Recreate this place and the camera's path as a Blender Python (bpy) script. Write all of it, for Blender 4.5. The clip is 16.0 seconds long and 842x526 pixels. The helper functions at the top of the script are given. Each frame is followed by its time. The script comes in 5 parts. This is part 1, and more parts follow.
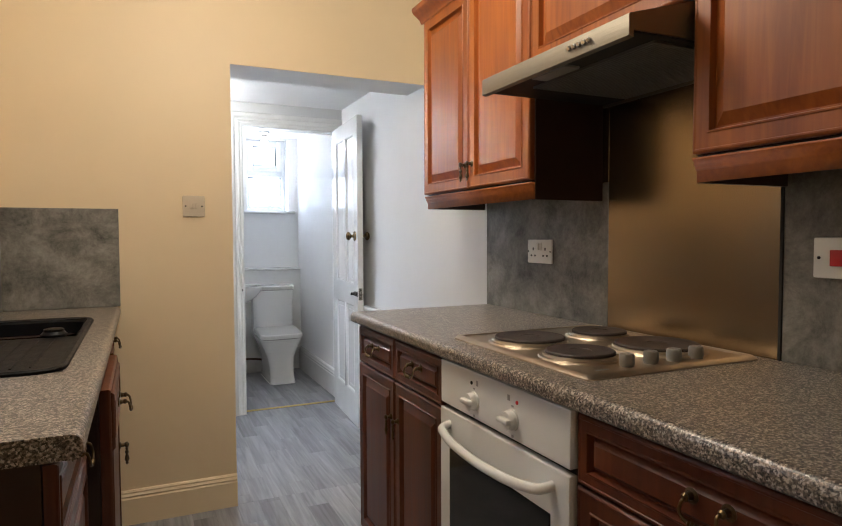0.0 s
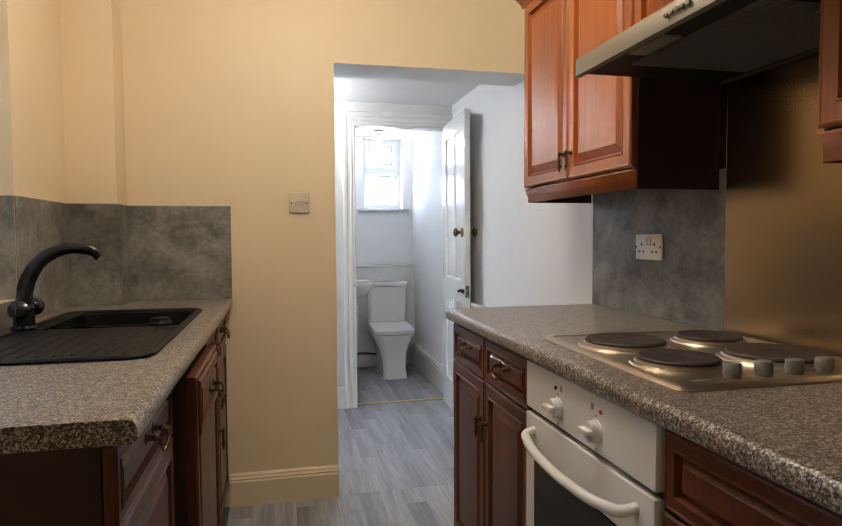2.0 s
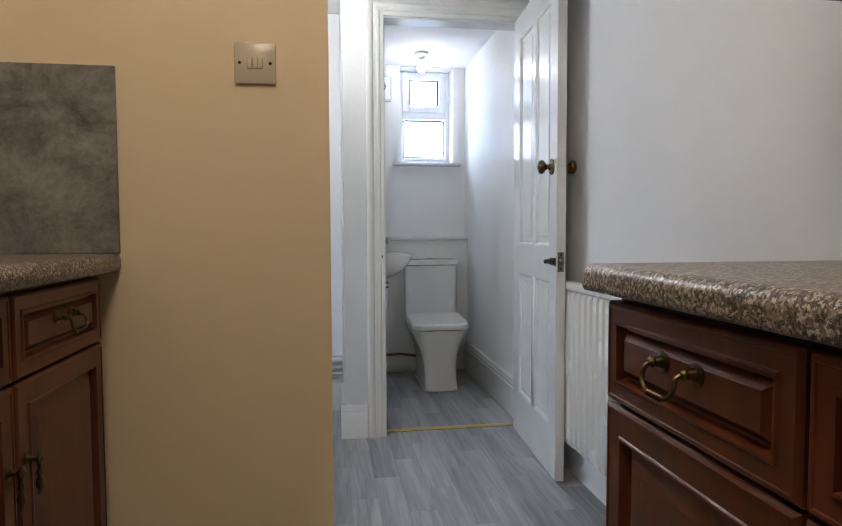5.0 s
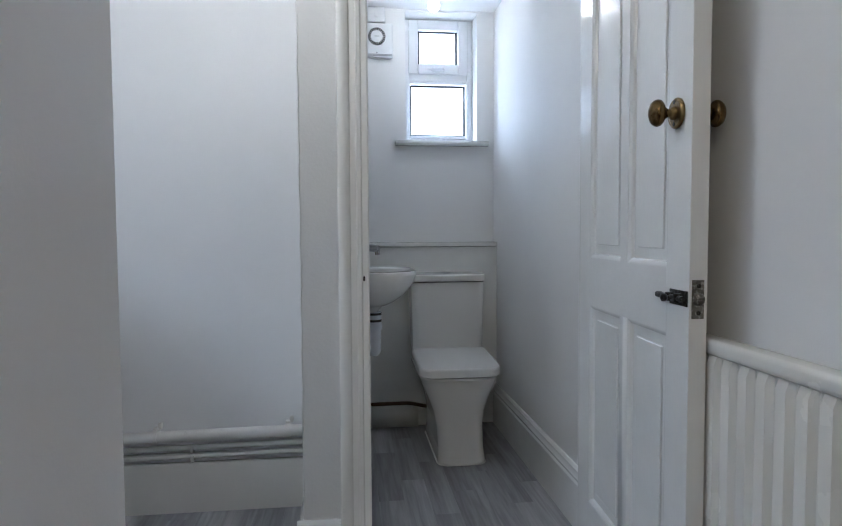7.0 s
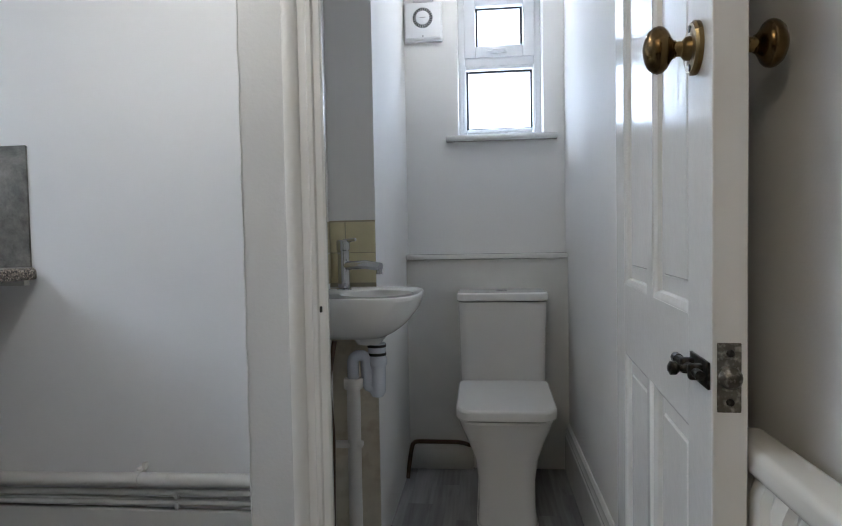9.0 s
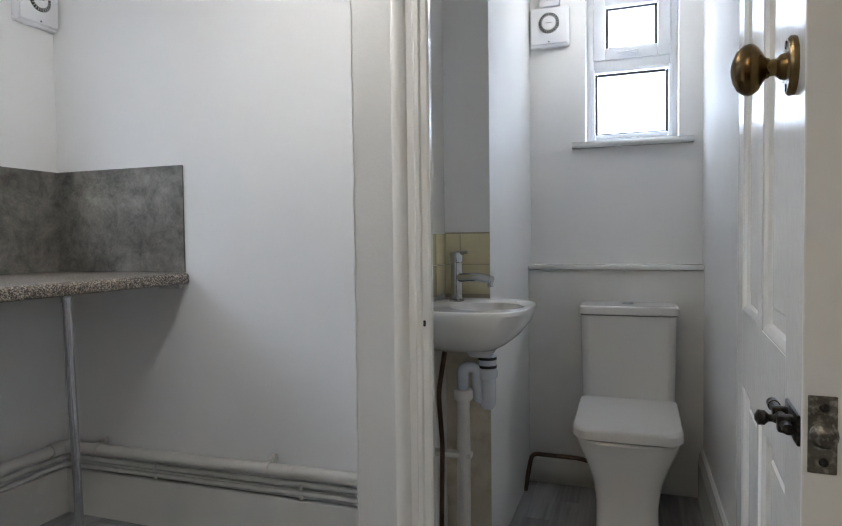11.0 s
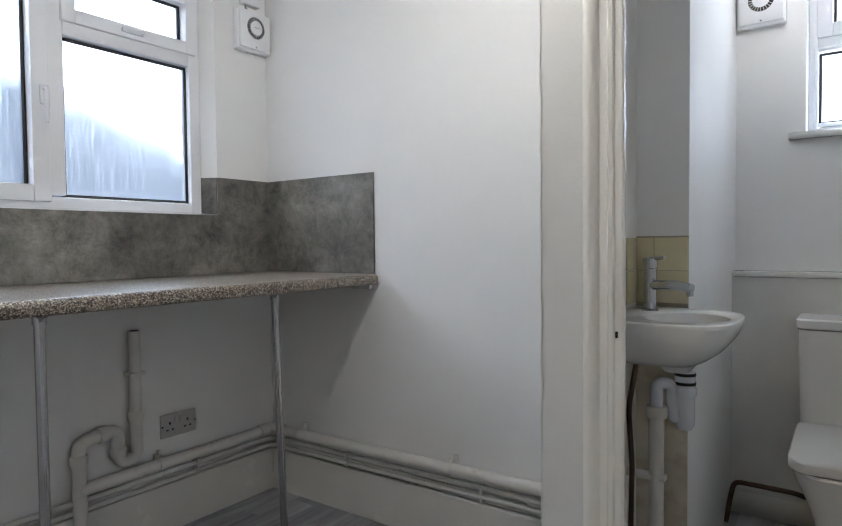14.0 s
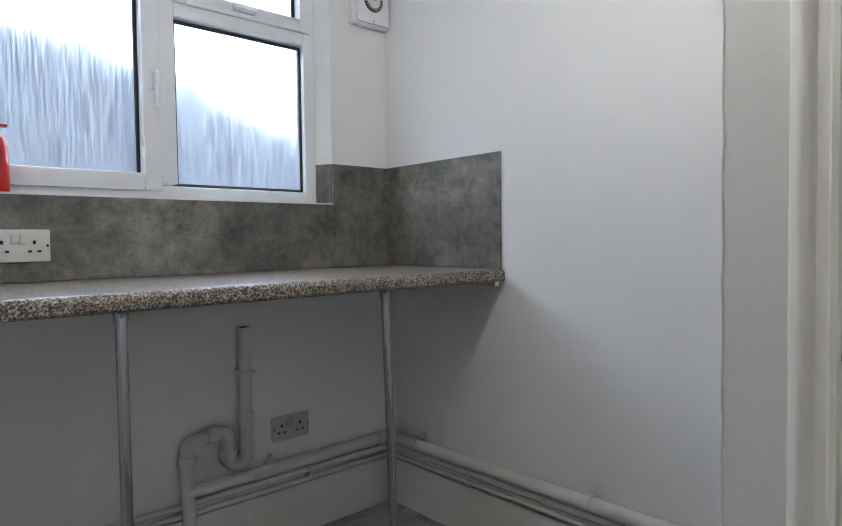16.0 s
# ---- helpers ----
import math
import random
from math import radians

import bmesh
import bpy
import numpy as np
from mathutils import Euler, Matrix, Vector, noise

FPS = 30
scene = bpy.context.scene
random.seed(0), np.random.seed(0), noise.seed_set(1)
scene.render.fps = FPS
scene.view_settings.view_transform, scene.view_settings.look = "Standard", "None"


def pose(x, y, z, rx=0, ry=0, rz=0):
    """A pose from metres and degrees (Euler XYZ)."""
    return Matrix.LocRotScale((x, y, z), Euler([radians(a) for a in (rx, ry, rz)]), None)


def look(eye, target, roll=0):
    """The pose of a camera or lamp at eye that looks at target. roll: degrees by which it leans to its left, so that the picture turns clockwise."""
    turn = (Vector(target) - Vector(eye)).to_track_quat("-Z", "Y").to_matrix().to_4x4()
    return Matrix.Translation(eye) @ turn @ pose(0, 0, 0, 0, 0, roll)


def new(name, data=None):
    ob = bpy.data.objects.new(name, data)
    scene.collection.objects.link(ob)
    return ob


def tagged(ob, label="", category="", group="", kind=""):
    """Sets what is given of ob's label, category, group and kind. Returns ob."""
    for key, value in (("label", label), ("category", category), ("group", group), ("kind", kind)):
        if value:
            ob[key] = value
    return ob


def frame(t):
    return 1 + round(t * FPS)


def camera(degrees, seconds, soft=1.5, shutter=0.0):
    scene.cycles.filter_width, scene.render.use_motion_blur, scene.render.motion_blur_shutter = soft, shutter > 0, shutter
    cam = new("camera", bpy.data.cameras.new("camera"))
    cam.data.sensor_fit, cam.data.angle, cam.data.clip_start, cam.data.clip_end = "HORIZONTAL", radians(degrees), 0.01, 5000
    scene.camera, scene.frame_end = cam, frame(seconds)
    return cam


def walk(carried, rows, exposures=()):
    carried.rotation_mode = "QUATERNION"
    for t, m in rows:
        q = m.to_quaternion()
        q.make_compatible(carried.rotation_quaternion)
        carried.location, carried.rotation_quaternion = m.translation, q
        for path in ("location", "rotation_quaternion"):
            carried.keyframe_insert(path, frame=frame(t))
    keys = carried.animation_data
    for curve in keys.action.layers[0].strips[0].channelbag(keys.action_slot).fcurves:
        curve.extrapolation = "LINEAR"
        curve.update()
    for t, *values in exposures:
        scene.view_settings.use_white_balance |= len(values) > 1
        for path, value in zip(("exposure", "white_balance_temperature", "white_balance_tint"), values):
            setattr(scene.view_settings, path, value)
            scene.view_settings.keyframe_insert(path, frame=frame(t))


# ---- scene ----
cam = camera(69.0, 16.0, soft=1.1)
PATH = [
    (0, (-1.322, -2.823, 1.208), (-0.492, -1.005, 1.121), -0.2),
    (0.5, (-1.303, -2.822, 1.21), (-0.57, -0.963, 1.122), -0.1),
    (1, (-1.299, -2.827, 1.209), (-0.658, -0.934, 1.12), -0.2),
    (1.5, (-1.274, -2.82, 1.205), (-0.724, -0.899, 1.118), -0.2),
    (2, (-1.191, -2.789, 1.194), (-0.748, -0.841, 1.104), -0.3),
    (2.5, (-1.116, -2.638, 1.168), (-0.732, -0.678, 1.07), -0.2),
    (3, (-1.07, -2.413, 1.154), (-0.709, -0.448, 1.046), -0.3),
    (3.5, (-1.027, -2.173, 1.039), (-0.679, -0.207, 0.934), -0.2),
    (4, (-0.973, -1.945, 0.973), (-0.642, 0.025, 0.869), -0.2),
    (4.5, (-0.969, -1.674, 0.961), (-0.658, 0.299, 0.858), -0.2),
    (4.7, (-0.968, -1.578, 0.968), (-0.661, 0.395, 0.863), -0.2),
    (6.8, (-0.772, -0.399, 0.973), (-0.531, 1.584, 0.874), -0.3),
    (7, (-0.751, -0.316, 0.981), (-0.516, 1.668, 0.88), -0.3),
    (7.5, (-0.68, -0.108, 0.992), (-0.472, 1.879, 0.892), -0.5),
    (8, (-0.568, 0.034, 0.993), (-0.402, 2.025, 0.904), -0.3),
    (8.5, (-0.427, 0.097, 0.996), (-0.449, 2.095, 0.912), -0.7),
    (11, (-0.26, 0.111, 1.038), (-0.917, 1.999, 0.964), -0.7),
    (11.5, (-0.274, 0.11, 1.028), (-1.029, 1.961, 0.965), -0.6),
    (12, (-0.278, 0.113, 1.028), (-1.141, 1.916, 0.968), -0.6),
    (12.5, (-0.279, 0.117, 1.039), (-1.238, 1.87, 0.973), -0.6),
    (13, (-0.286, 0.119, 1.042), (-1.322, 1.828, 0.977), -0.6),
    (13.5, (-0.291, 0.121, 1.047), (-1.397, 1.786, 0.98), -0.5),
    (14, (-0.292, 0.124, 1.05), (-1.454, 1.751, 0.983), -0.6),
    (14.5, (-0.297, 0.13, 1.055), (-1.514, 1.716, 0.985), -0.6),
    (15, (-0.308, 0.157, 1.055), (-1.569, 1.708, 0.987), -0.6),
    (15.5, (-0.357, 0.233, 1.046), (-1.706, 1.708, 0.967), -0.8),
    (16, (-0.456, 0.368, 1.03), (-1.946, 1.7, 0.956), -0.8),
]
LEVELS = [(0, 0.72, 5850, 10), (2, 0.66, 5850, 10), (4.7, 0.36, 5850, 10), (6.8, -0.06, 5600, 9), (8.5, -0.06, 5900, 9), (11, 0.08, 6150, 10), (14, 0.12, 6150, 10), (16, -0.02, 6050, 10)]
walk(cam, [(t, look(eye, target, roll)) for t, eye, target, roll in PATH], LEVELS)

# ---- world and light ----
world = bpy.data.worlds.new("overcast")
world.use_nodes = True
scene.world = world
wn = world.node_tree.nodes
sky = wn.new("ShaderNodeTexSky")
sky.sky_type = "NISHITA"
sky.sun_disc = False
sky.sun_elevation = radians(30)
sky.sun_rotation = radians(200)
wn["Background"].inputs["Strength"].default_value = 0.1
world.node_tree.links.new(sky.outputs[0], wn["Background"].inputs["Color"])

sun = new("sun", bpy.data.lights.new("sun", "SUN"))
sun.data.energy, sun.data.angle, sun.data.color = 0.6, radians(20), (1.0, 0.97, 0.93)
sun.matrix_world = look((4, 8, 9), (0, 0, 0))

# warm kitchen ceiling light
lamp = new("kitchen_lamp", bpy.data.lights.new("kitchen_lamp", "POINT"))
lamp.data.energy, lamp.data.color, lamp.data.shadow_soft_size = 23, (1.0, 0.83, 0.60), 0.22
lamp.location = (-1.05, -1.22, 2.33)

SKY_GLOW = 4.1
NORTH_GLOW = 7.5
BULB_GLOW = 66.0
ROOM_BULB_GLOW = 335.0

# ---- materials ----
def mat(name, base, rough=0.5, metal=0.0, spec=0.5, var=0.06, scale=6.0, fine=120.0, bump=0.02, stretch=(1, 1, 1), dirt=None, dirt_amt=0.0, rvar=0.08, tint_random=0.0):
    """A painted, plastic, metal or ceramic surface with broad variation, fine grain and a light relief."""
    m = bpy.data.materials.new(name)
    m.use_nodes = True
    nt = m.node_tree
    n, l = nt.nodes, nt.links
    p = n["Principled BSDF"]
    p.inputs["Metallic"].default_value = metal
    p.inputs["Specular IOR Level"].default_value = spec
    tc = n.new("ShaderNodeTexCoord")
    mp = n.new("ShaderNodeMapping")
    mp.inputs["Scale"].default_value = stretch
    l.new(tc.outputs["Object"], mp.inputs["Vector"])
    big = n.new("ShaderNodeTexNoise")
    big.inputs["Scale"].default_value, big.inputs["Detail"].default_value = scale, 5
    sm = n.new("ShaderNodeTexNoise")
    sm.inputs["Scale"].default_value, sm.inputs["Detail"].default_value = fine, 3
    l.new(mp.outputs[0], big.inputs["Vector"])
    l.new(mp.outputs[0], sm.inputs["Vector"])
    ramp = n.new("ShaderNodeValToRGB")
    e = ramp.color_ramp.elements
    e[0].position, e[1].position = 0.3, 0.7
    e[0].color = (*[max(0, c * (1 - var)) for c in base], 1)
    e[1].color = (*[min(1, c * (1 + var)) for c in base], 1)
    l.new(big.outputs["Fac"], ramp.inputs[0])
    col = ramp.outputs[0]
    if dirt:
        mx = n.new("ShaderNodeMix")
        mx.data_type = "RGBA"
        r2 = n.new("ShaderNodeValToRGB")
        r2.color_ramp.elements[0].position, r2.color_ramp.elements[1].position = 0.5, 0.75
        r2.color_ramp.elements[1].color = (dirt_amt, dirt_amt, dirt_amt, 1)
        r2.color_ramp.elements[0].color = (0, 0, 0, 1)
        dn = n.new("ShaderNodeTexNoise")
        dn.inputs["Scale"].default_value, dn.inputs["Detail"].default_value = scale * 2.7, 8
        l.new(mp.outputs[0], dn.inputs["Vector"])
        l.new(dn.outputs["Fac"], r2.inputs[0])
        l.new(r2.outputs[0], mx.inputs["Factor"])
        l.new(col, mx.inputs["A"])
        mx.inputs["B"].default_value = (*dirt, 1)
        col = mx.outputs["Result"]
    if tint_random:
        oi = n.new("ShaderNodeObjectInfo")
        hs = n.new("ShaderNodeHueSaturation")
        mr = n.new("ShaderNodeMapRange")
        mr.inputs["To Min"].default_value, mr.inputs["To Max"].default_value = 1 - tint_random, 1 + tint_random
        l.new(oi.outputs["Random"], mr.inputs["Value"])
        l.new(mr.outputs[0], hs.inputs["Value"])
        l.new(col, hs.inputs["Color"])
        col = hs.outputs[0]
    l.new(col, p.inputs["Base Color"])
    rr = n.new("ShaderNodeMapRange")
    rr.inputs["To Min"].default_value, rr.inputs["To Max"].default_value = max(0.02, rough - rvar), min(1, rough + rvar)
    l.new(big.outputs["Fac"], rr.inputs["Value"])
    l.new(rr.outputs[0], p.inputs["Roughness"])
    if bump:
        b = n.new("ShaderNodeBump")
        b.inputs["Strength"].default_value, b.inputs["Distance"].default_value = 1.0, bump * 0.02
        l.new(sm.outputs["Fac"], b.inputs["Height"])
        l.new(b.outputs[0], p.inputs["Normal"])
    return m


def wall_paint(name, base, rough=0.55):
    """Emulsion on old plaster: roller stipple and slow undulation."""
    m = mat(name, base, rough, var=0.03, scale=1.6, fine=260, bump=0.012)
    nt = m.node_tree
    n, l = nt.nodes, nt.links
    b1 = [x for x in n if x.bl_idname == "ShaderNodeBump"][0]
    big = n.new("ShaderNodeTexNoise")
    big.inputs["Scale"].default_value, big.inputs["Detail"].default_value = 3.2, 3
    tc = n.new("ShaderNodeTexCoord")
    l.new(tc.outputs["Object"], big.inputs["Vector"])
    b2 = n.new("ShaderNodeBump")
    b2.inputs["Strength"].default_value, b2.inputs["Distance"].default_value = 1.0, 0.006
    l.new(big.outputs["Fac"], b2.inputs["Height"])
    l.new(b2.outputs[0], b1.inputs["Normal"])
    return m


def wood_mat(name, dark, light, rough=0.32, axis="Z", rnd=0.12):
    """Stained oak: long grain along an axis, pores, slow tone shifts."""
    m = bpy.data.materials.new(name)
    m.use_nodes = True
    n, l = m.node_tree.nodes, m.node_tree.links
    p = n["Principled BSDF"]
    tc = n.new("ShaderNodeTexCoord")
    oi = n.new("ShaderNodeObjectInfo")
    add = n.new("ShaderNodeVectorMath")
    l.new(tc.outputs["Object"], add.inputs[0])
    l.new(oi.outputs["Random"], add.inputs[1])
    mp = n.new("ShaderNodeMapping")
    mp.inputs["Scale"].default_value = {"Z": (1, 1, 0.06), "Y": (1, 0.06, 1), "X": (0.06, 1, 1)}[axis]
    l.new(add.outputs[0], mp.inputs["Vector"])
    g = n.new("ShaderNodeTexNoise")
    g.inputs["Scale"].default_value, g.inputs["Detail"].default_value, g.inputs["Distortion"].default_value = 55, 7, 0.6
    l.new(mp.outputs[0], g.inputs["Vector"])
    w = n.new("ShaderNodeTexNoise")
    w.inputs["Scale"].default_value, w.inputs["Detail"].default_value = 9, 3
    l.new(mp.outputs[0], w.inputs["Vector"])
    mixf = n.new("ShaderNodeMath")
    mixf.operation = "MULTIPLY_ADD"
    mixf.inputs[1].default_value = 0.5
    l.new(g.outputs["Fac"], mixf.inputs[0])
    half = n.new("ShaderNodeMath")
    half.operation = "MULTIPLY"
    half.inputs[1].default_value = 0.5
    l.new(w.outputs["Fac"], half.inputs[0])
    l.new(half.outputs[0], mixf.inputs[2])
    ramp = n.new("ShaderNodeValToRGB")
    e = ramp.color_ramp.elements
    e[0].position, e[1].position = 0.34, 0.62
    e[0].color, e[1].color = (*dark, 1), (*light, 1)
    l.new(mixf.outputs[0], ramp.inputs[0])
    hs = n.new("ShaderNodeHueSaturation")
    mr = n.new("ShaderNodeMapRange")
    mr.inputs["To Min"].default_value, mr.inputs["To Max"].default_value = 1 - rnd, 1 + rnd
    l.new(oi.outputs["Random"], mr.inputs["Value"])
    l.new(mr.outputs[0], hs.inputs["Value"])
    l.new(ramp.outputs[0], hs.inputs["Color"])
    l.new(hs.outputs[0], p.inputs["Base Color"])
    rr = n.new("ShaderNodeMapRange")
    rr.inputs["To Min"].default_value, rr.inputs["To Max"].default_value = rough - 0.06, rough + 0.14
    l.new(g.outputs["Fac"], rr.inputs["Value"])
    l.new(rr.outputs[0], p.inputs["Roughness"])
    b = n.new("ShaderNodeBump")
    b.inputs["Strength"].default_value, b.inputs["Distance"].default_value = 0.6, 0.0006
    l.new(g.outputs["Fac"], b.inputs["Height"])
    l.new(b.outputs[0], p.inputs["Normal"])
    return m


def speckle_mat(name, cols, scale=500.0, rough=0.34):
    """Granite-effect laminate: small cells in several tones, two sizes, light orange-peel."""
    m = bpy.data.materials.new(name)
    m.use_nodes = True
    n, l = m.node_tree.nodes, m.node_tree.links
    p = n["Principled BSDF"]
    tc = n.new("ShaderNodeTexCoord")
    nz = n.new("ShaderNodeTexNoise")
    nz.inputs["Scale"].default_value, nz.inputs["Detail"].default_value = 700, 2
    l.new(tc.outputs["Object"], nz.inputs["Vector"])
    mixv = n.new("ShaderNodeMix")
    mixv.data_type = "VECTOR"
    mixv.inputs["Factor"].default_value = 0.006
    l.new(tc.outputs["Object"], mixv.inputs["A"])
    l.new(nz.outputs["Color"], mixv.inputs["B"])
    cols_out = []
    for s in (scale, scale * 1.8):
        v = n.new("ShaderNodeTexVoronoi")
        v.inputs["Scale"].default_value = s
        l.new(mixv.outputs["Result"], v.inputs["Vector"])
        sep = n.new("ShaderNodeSeparateColor")
        l.new(v.outputs["Color"], sep.inputs[0])
        r = n.new("ShaderNodeValToRGB")
        r.color_ramp.interpolation = "CONSTANT"
        while len(r.color_ramp.elements) < len(cols):
            r.color_ramp.elements.new(0.5)
        for k, (pos, c) in enumerate(cols):
            r.color_ramp.elements[k].position = pos
            r.color_ramp.elements[k].color = (*c, 1)
        l.new(sep.outputs[0], r.inputs[0])
        cols_out.append(r.outputs[0])
    mx = n.new("ShaderNodeMix")
    mx.data_type = "RGBA"
    mx.inputs["Factor"].default_value = 0.2
    l.new(cols_out[0], mx.inputs["A"])
    l.new(cols_out[1], mx.inputs["B"])
    l.new(mx.outputs["Result"], p.inputs["Base Color"])
    p.inputs["Roughness"].default_value = rough
    b = n.new("ShaderNodeBump")
    b.inputs["Strength"].default_value, b.inputs["Distance"].default_value = 0.2, 0.0002
    pn = n.new("ShaderNodeTexNoise")
    pn.inputs["Scale"].default_value = 420
    l.new(tc.outputs["Object"], pn.inputs["Vector"])
    l.new(pn.outputs["Fac"], b.inputs["Height"])
    l.new(b.outputs[0], p.inputs["Normal"])
    return m


def concrete_mat(name):
    """Concrete-effect laminate: clouds, scuffs and pale scratches over mid grey."""
    m = bpy.data.materials.new(name)
    m.use_nodes = True
    n, l = m.node_tree.nodes, m.node_tree.links
    p = n["Principled BSDF"]
    tc = n.new("ShaderNodeTexCoord")
    a = n.new("ShaderNodeTexNoise")
    a.inputs["Scale"].default_value, a.inputs["Detail"].default_value, a.inputs["Roughness"].default_value, a.inputs["Distortion"].default_value = 9.0, 13, 0.80, 0.25
    c = n.new("ShaderNodeTexNoise")
    c.inputs["Scale"].default_value, c.inputs["Detail"].default_value, c.inputs["Roughness"].default_value = 2.2, 4, 0.6
    for q in (a, c):
        l.new(tc.outputs["Object"], q.inputs["Vector"])
    ra = n.new("ShaderNodeValToRGB")
    e = ra.color_ramp.elements
    e[0].position, e[1].position = 0.33, 0.70
    e[0].color, e[1].color = (0.050, 0.049, 0.046, 1), (0.37, 0.36, 0.335, 1)
    l.new(a.outputs["Fac"], ra.inputs[0])
    rc = n.new("ShaderNodeValToRGB")
    rc.color_ramp.elements[0].color, rc.color_ramp.elements[1].color = (0.62, 0.60, 0.57, 1), (1.22, 1.20, 1.14, 1)
    rc.color_ramp.elements[0].position, rc.color_ramp.elements[1].position = 0.35, 0.65
    l.new(c.outputs["Fac"], rc.inputs[0])
    mul = n.new("ShaderNodeMix")
    mul.data_type, mul.blend_type = "RGBA", "MULTIPLY"
    mul.inputs["Factor"].default_value = 1.0
    l.new(ra.outputs[0], mul.inputs["A"])
    l.new(rc.outputs[0], mul.inputs["B"])
    # pale wandering veins and rubbed scuffs
    v = n.new("ShaderNodeTexNoise")
    v.inputs["Scale"].default_value, v.inputs["Detail"].default_value, v.inputs["Roughness"].default_value, v.inputs["Distortion"].default_value = 4.0, 4, 0.6, 0.8
    mv = n.new("ShaderNodeMapping")
    mv.inputs["Scale"].default_value = (1, 1, 1.7)
    l.new(tc.outputs["Object"], mv.inputs["Vector"])
    l.new(mv.outputs[0], v.inputs["Vector"])
    rv = n.new("ShaderNodeValToRGB")
    ev = rv.color_ramp.elements
    ev[0].position, ev[1].position = 0.465, 0.535
    mid = rv.color_ramp.elements.new(0.5)
    ev[0].color = ev[2].color = (0, 0, 0, 1)
    mid.color = (0.14, 0.14, 0.14, 1)
    l.new(v.outputs["Fac"], rv.inputs[0])
    vm = n.new("ShaderNodeMath")
    vm.operation = "MULTIPLY"
    l.new(rv.outputs[0], vm.inputs[0])
    l.new(a.outputs["Fac"], vm.inputs[1])
    vein = n.new("ShaderNodeMix")
    vein.data_type = "RGBA"
    l.new(vm.outputs[0], vein.inputs["Factor"])
    l.new(mul.outputs["Result"], vein.inputs["A"])
    vein.inputs["B"].default_value = (0.46, 0.45, 0.42, 1)
    l.new(vein.outputs["Result"], p.inputs["Base Color"])
    p.inputs["Roughness"].default_value = 0.42
    b = n.new("ShaderNodeBump")
    b.inputs["Strength"].default_value, b.inputs["Distance"].default_value = 0.3, 0.0006
    l.new(a.outputs["Fac"], b.inputs["Height"])
    l.new(b.outputs[0], p.inputs["Normal"])
    return m


def glass_mat(name, wet, haze=0.0, milk=0.0):
    """Window glass; wet: misted with condensation that has run down in streaks; milk: share of light that an obscured pane scatters."""
    m = bpy.data.materials.new(name)
    m.use_nodes = True
    n, l = m.node_tree.nodes, m.node_tree.links
    p = n["Principled BSDF"]
    p.inputs["Transmission Weight"].default_value = 1.0
    p.inputs["IOR"].default_value = 1.08
    p.inputs["Base Color"].default_value = (0.97, 0.98, 1.0, 1)
    p.inputs["Roughness"].default_value = haze
    if milk:
        scat = n.new("ShaderNodeBsdfTranslucent")
        scat.inputs["Color"].default_value = (0.93, 0.95, 1.0, 1)
        blend = n.new("ShaderNodeMixShader")
        blend.inputs[0].default_value = milk
        l.new(p.outputs[0], blend.inputs[1])
        l.new(scat.outputs[0], blend.inputs[2])
        l.new(blend.outputs[0], n["Material Output"].inputs["Surface"])
    if wet:
        tc = n.new("ShaderNodeTexCoord")
        mp = n.new("ShaderNodeMapping")
        mp.inputs["Scale"].default_value = (1, 1, 0.06)
        l.new(tc.outputs["Object"], mp.inputs["Vector"])
        s = n.new("ShaderNodeTexNoise")
        s.inputs["Scale"].default_value, s.inputs["Detail"].default_value = 160, 5
        l.new(mp.outputs[0], s.inputs["Vector"])
        d = n.new("ShaderNodeTexNoise")
        d.inputs["Scale"].default_value, d.inputs["Detail"].default_value = 170, 2
        l.new(tc.outputs["Object"], d.inputs["Vector"])
        r = n.new("ShaderNodeMapRange")
        r.inputs["From Min"].default_value, r.inputs["From Max"].default_value = 0.36, 0.66
        r.inputs["To Min"].default_value, r.inputs["To Max"].default_value = 0.60, 0.36
        l.new(s.outputs["Fac"], r.inputs["Value"])
        l.new(r.outputs[0], p.inputs["Roughness"])
        b = n.new("ShaderNodeBump")
        b.inputs["Strength"].default_value, b.inputs["Distance"].default_value = 0.25, 0.0005
        mx = n.new("ShaderNodeMath")
        mx.operation = "ADD"
        l.new(s.outputs["Fac"], mx.inputs[0])
        l.new(d.outputs["Fac"], mx.inputs[1])
        l.new(mx.outputs[0], b.inputs["Height"])
        l.new(b.outputs[0], p.inputs["Normal"])
        # the mist itself scatters the daylight; runs of water leave clearer lines
        mist = n.new("ShaderNodeBsdfTranslucent")
        mist.inputs["Color"].default_value = (0.9, 0.93, 1.0, 1)
        mf = n.new("ShaderNodeMapRange")
        mf.inputs["From Min"].default_value, mf.inputs["From Max"].default_value = 0.36, 0.64
        mf.inputs["To Min"].default_value, mf.inputs["To Max"].default_value = 0.15, 0.02
        l.new(s.outputs["Fac"], mf.inputs["Value"])
        both = n.new("ShaderNodeMixShader")
        l.new(mf.outputs[0], both.inputs[0])
        l.new(p.outputs[0], both.inputs[1])
        l.new(mist.outputs[0], both.inputs[2])
        l.new(both.outputs[0], n["Material Output"].inputs["Surface"])
    return m


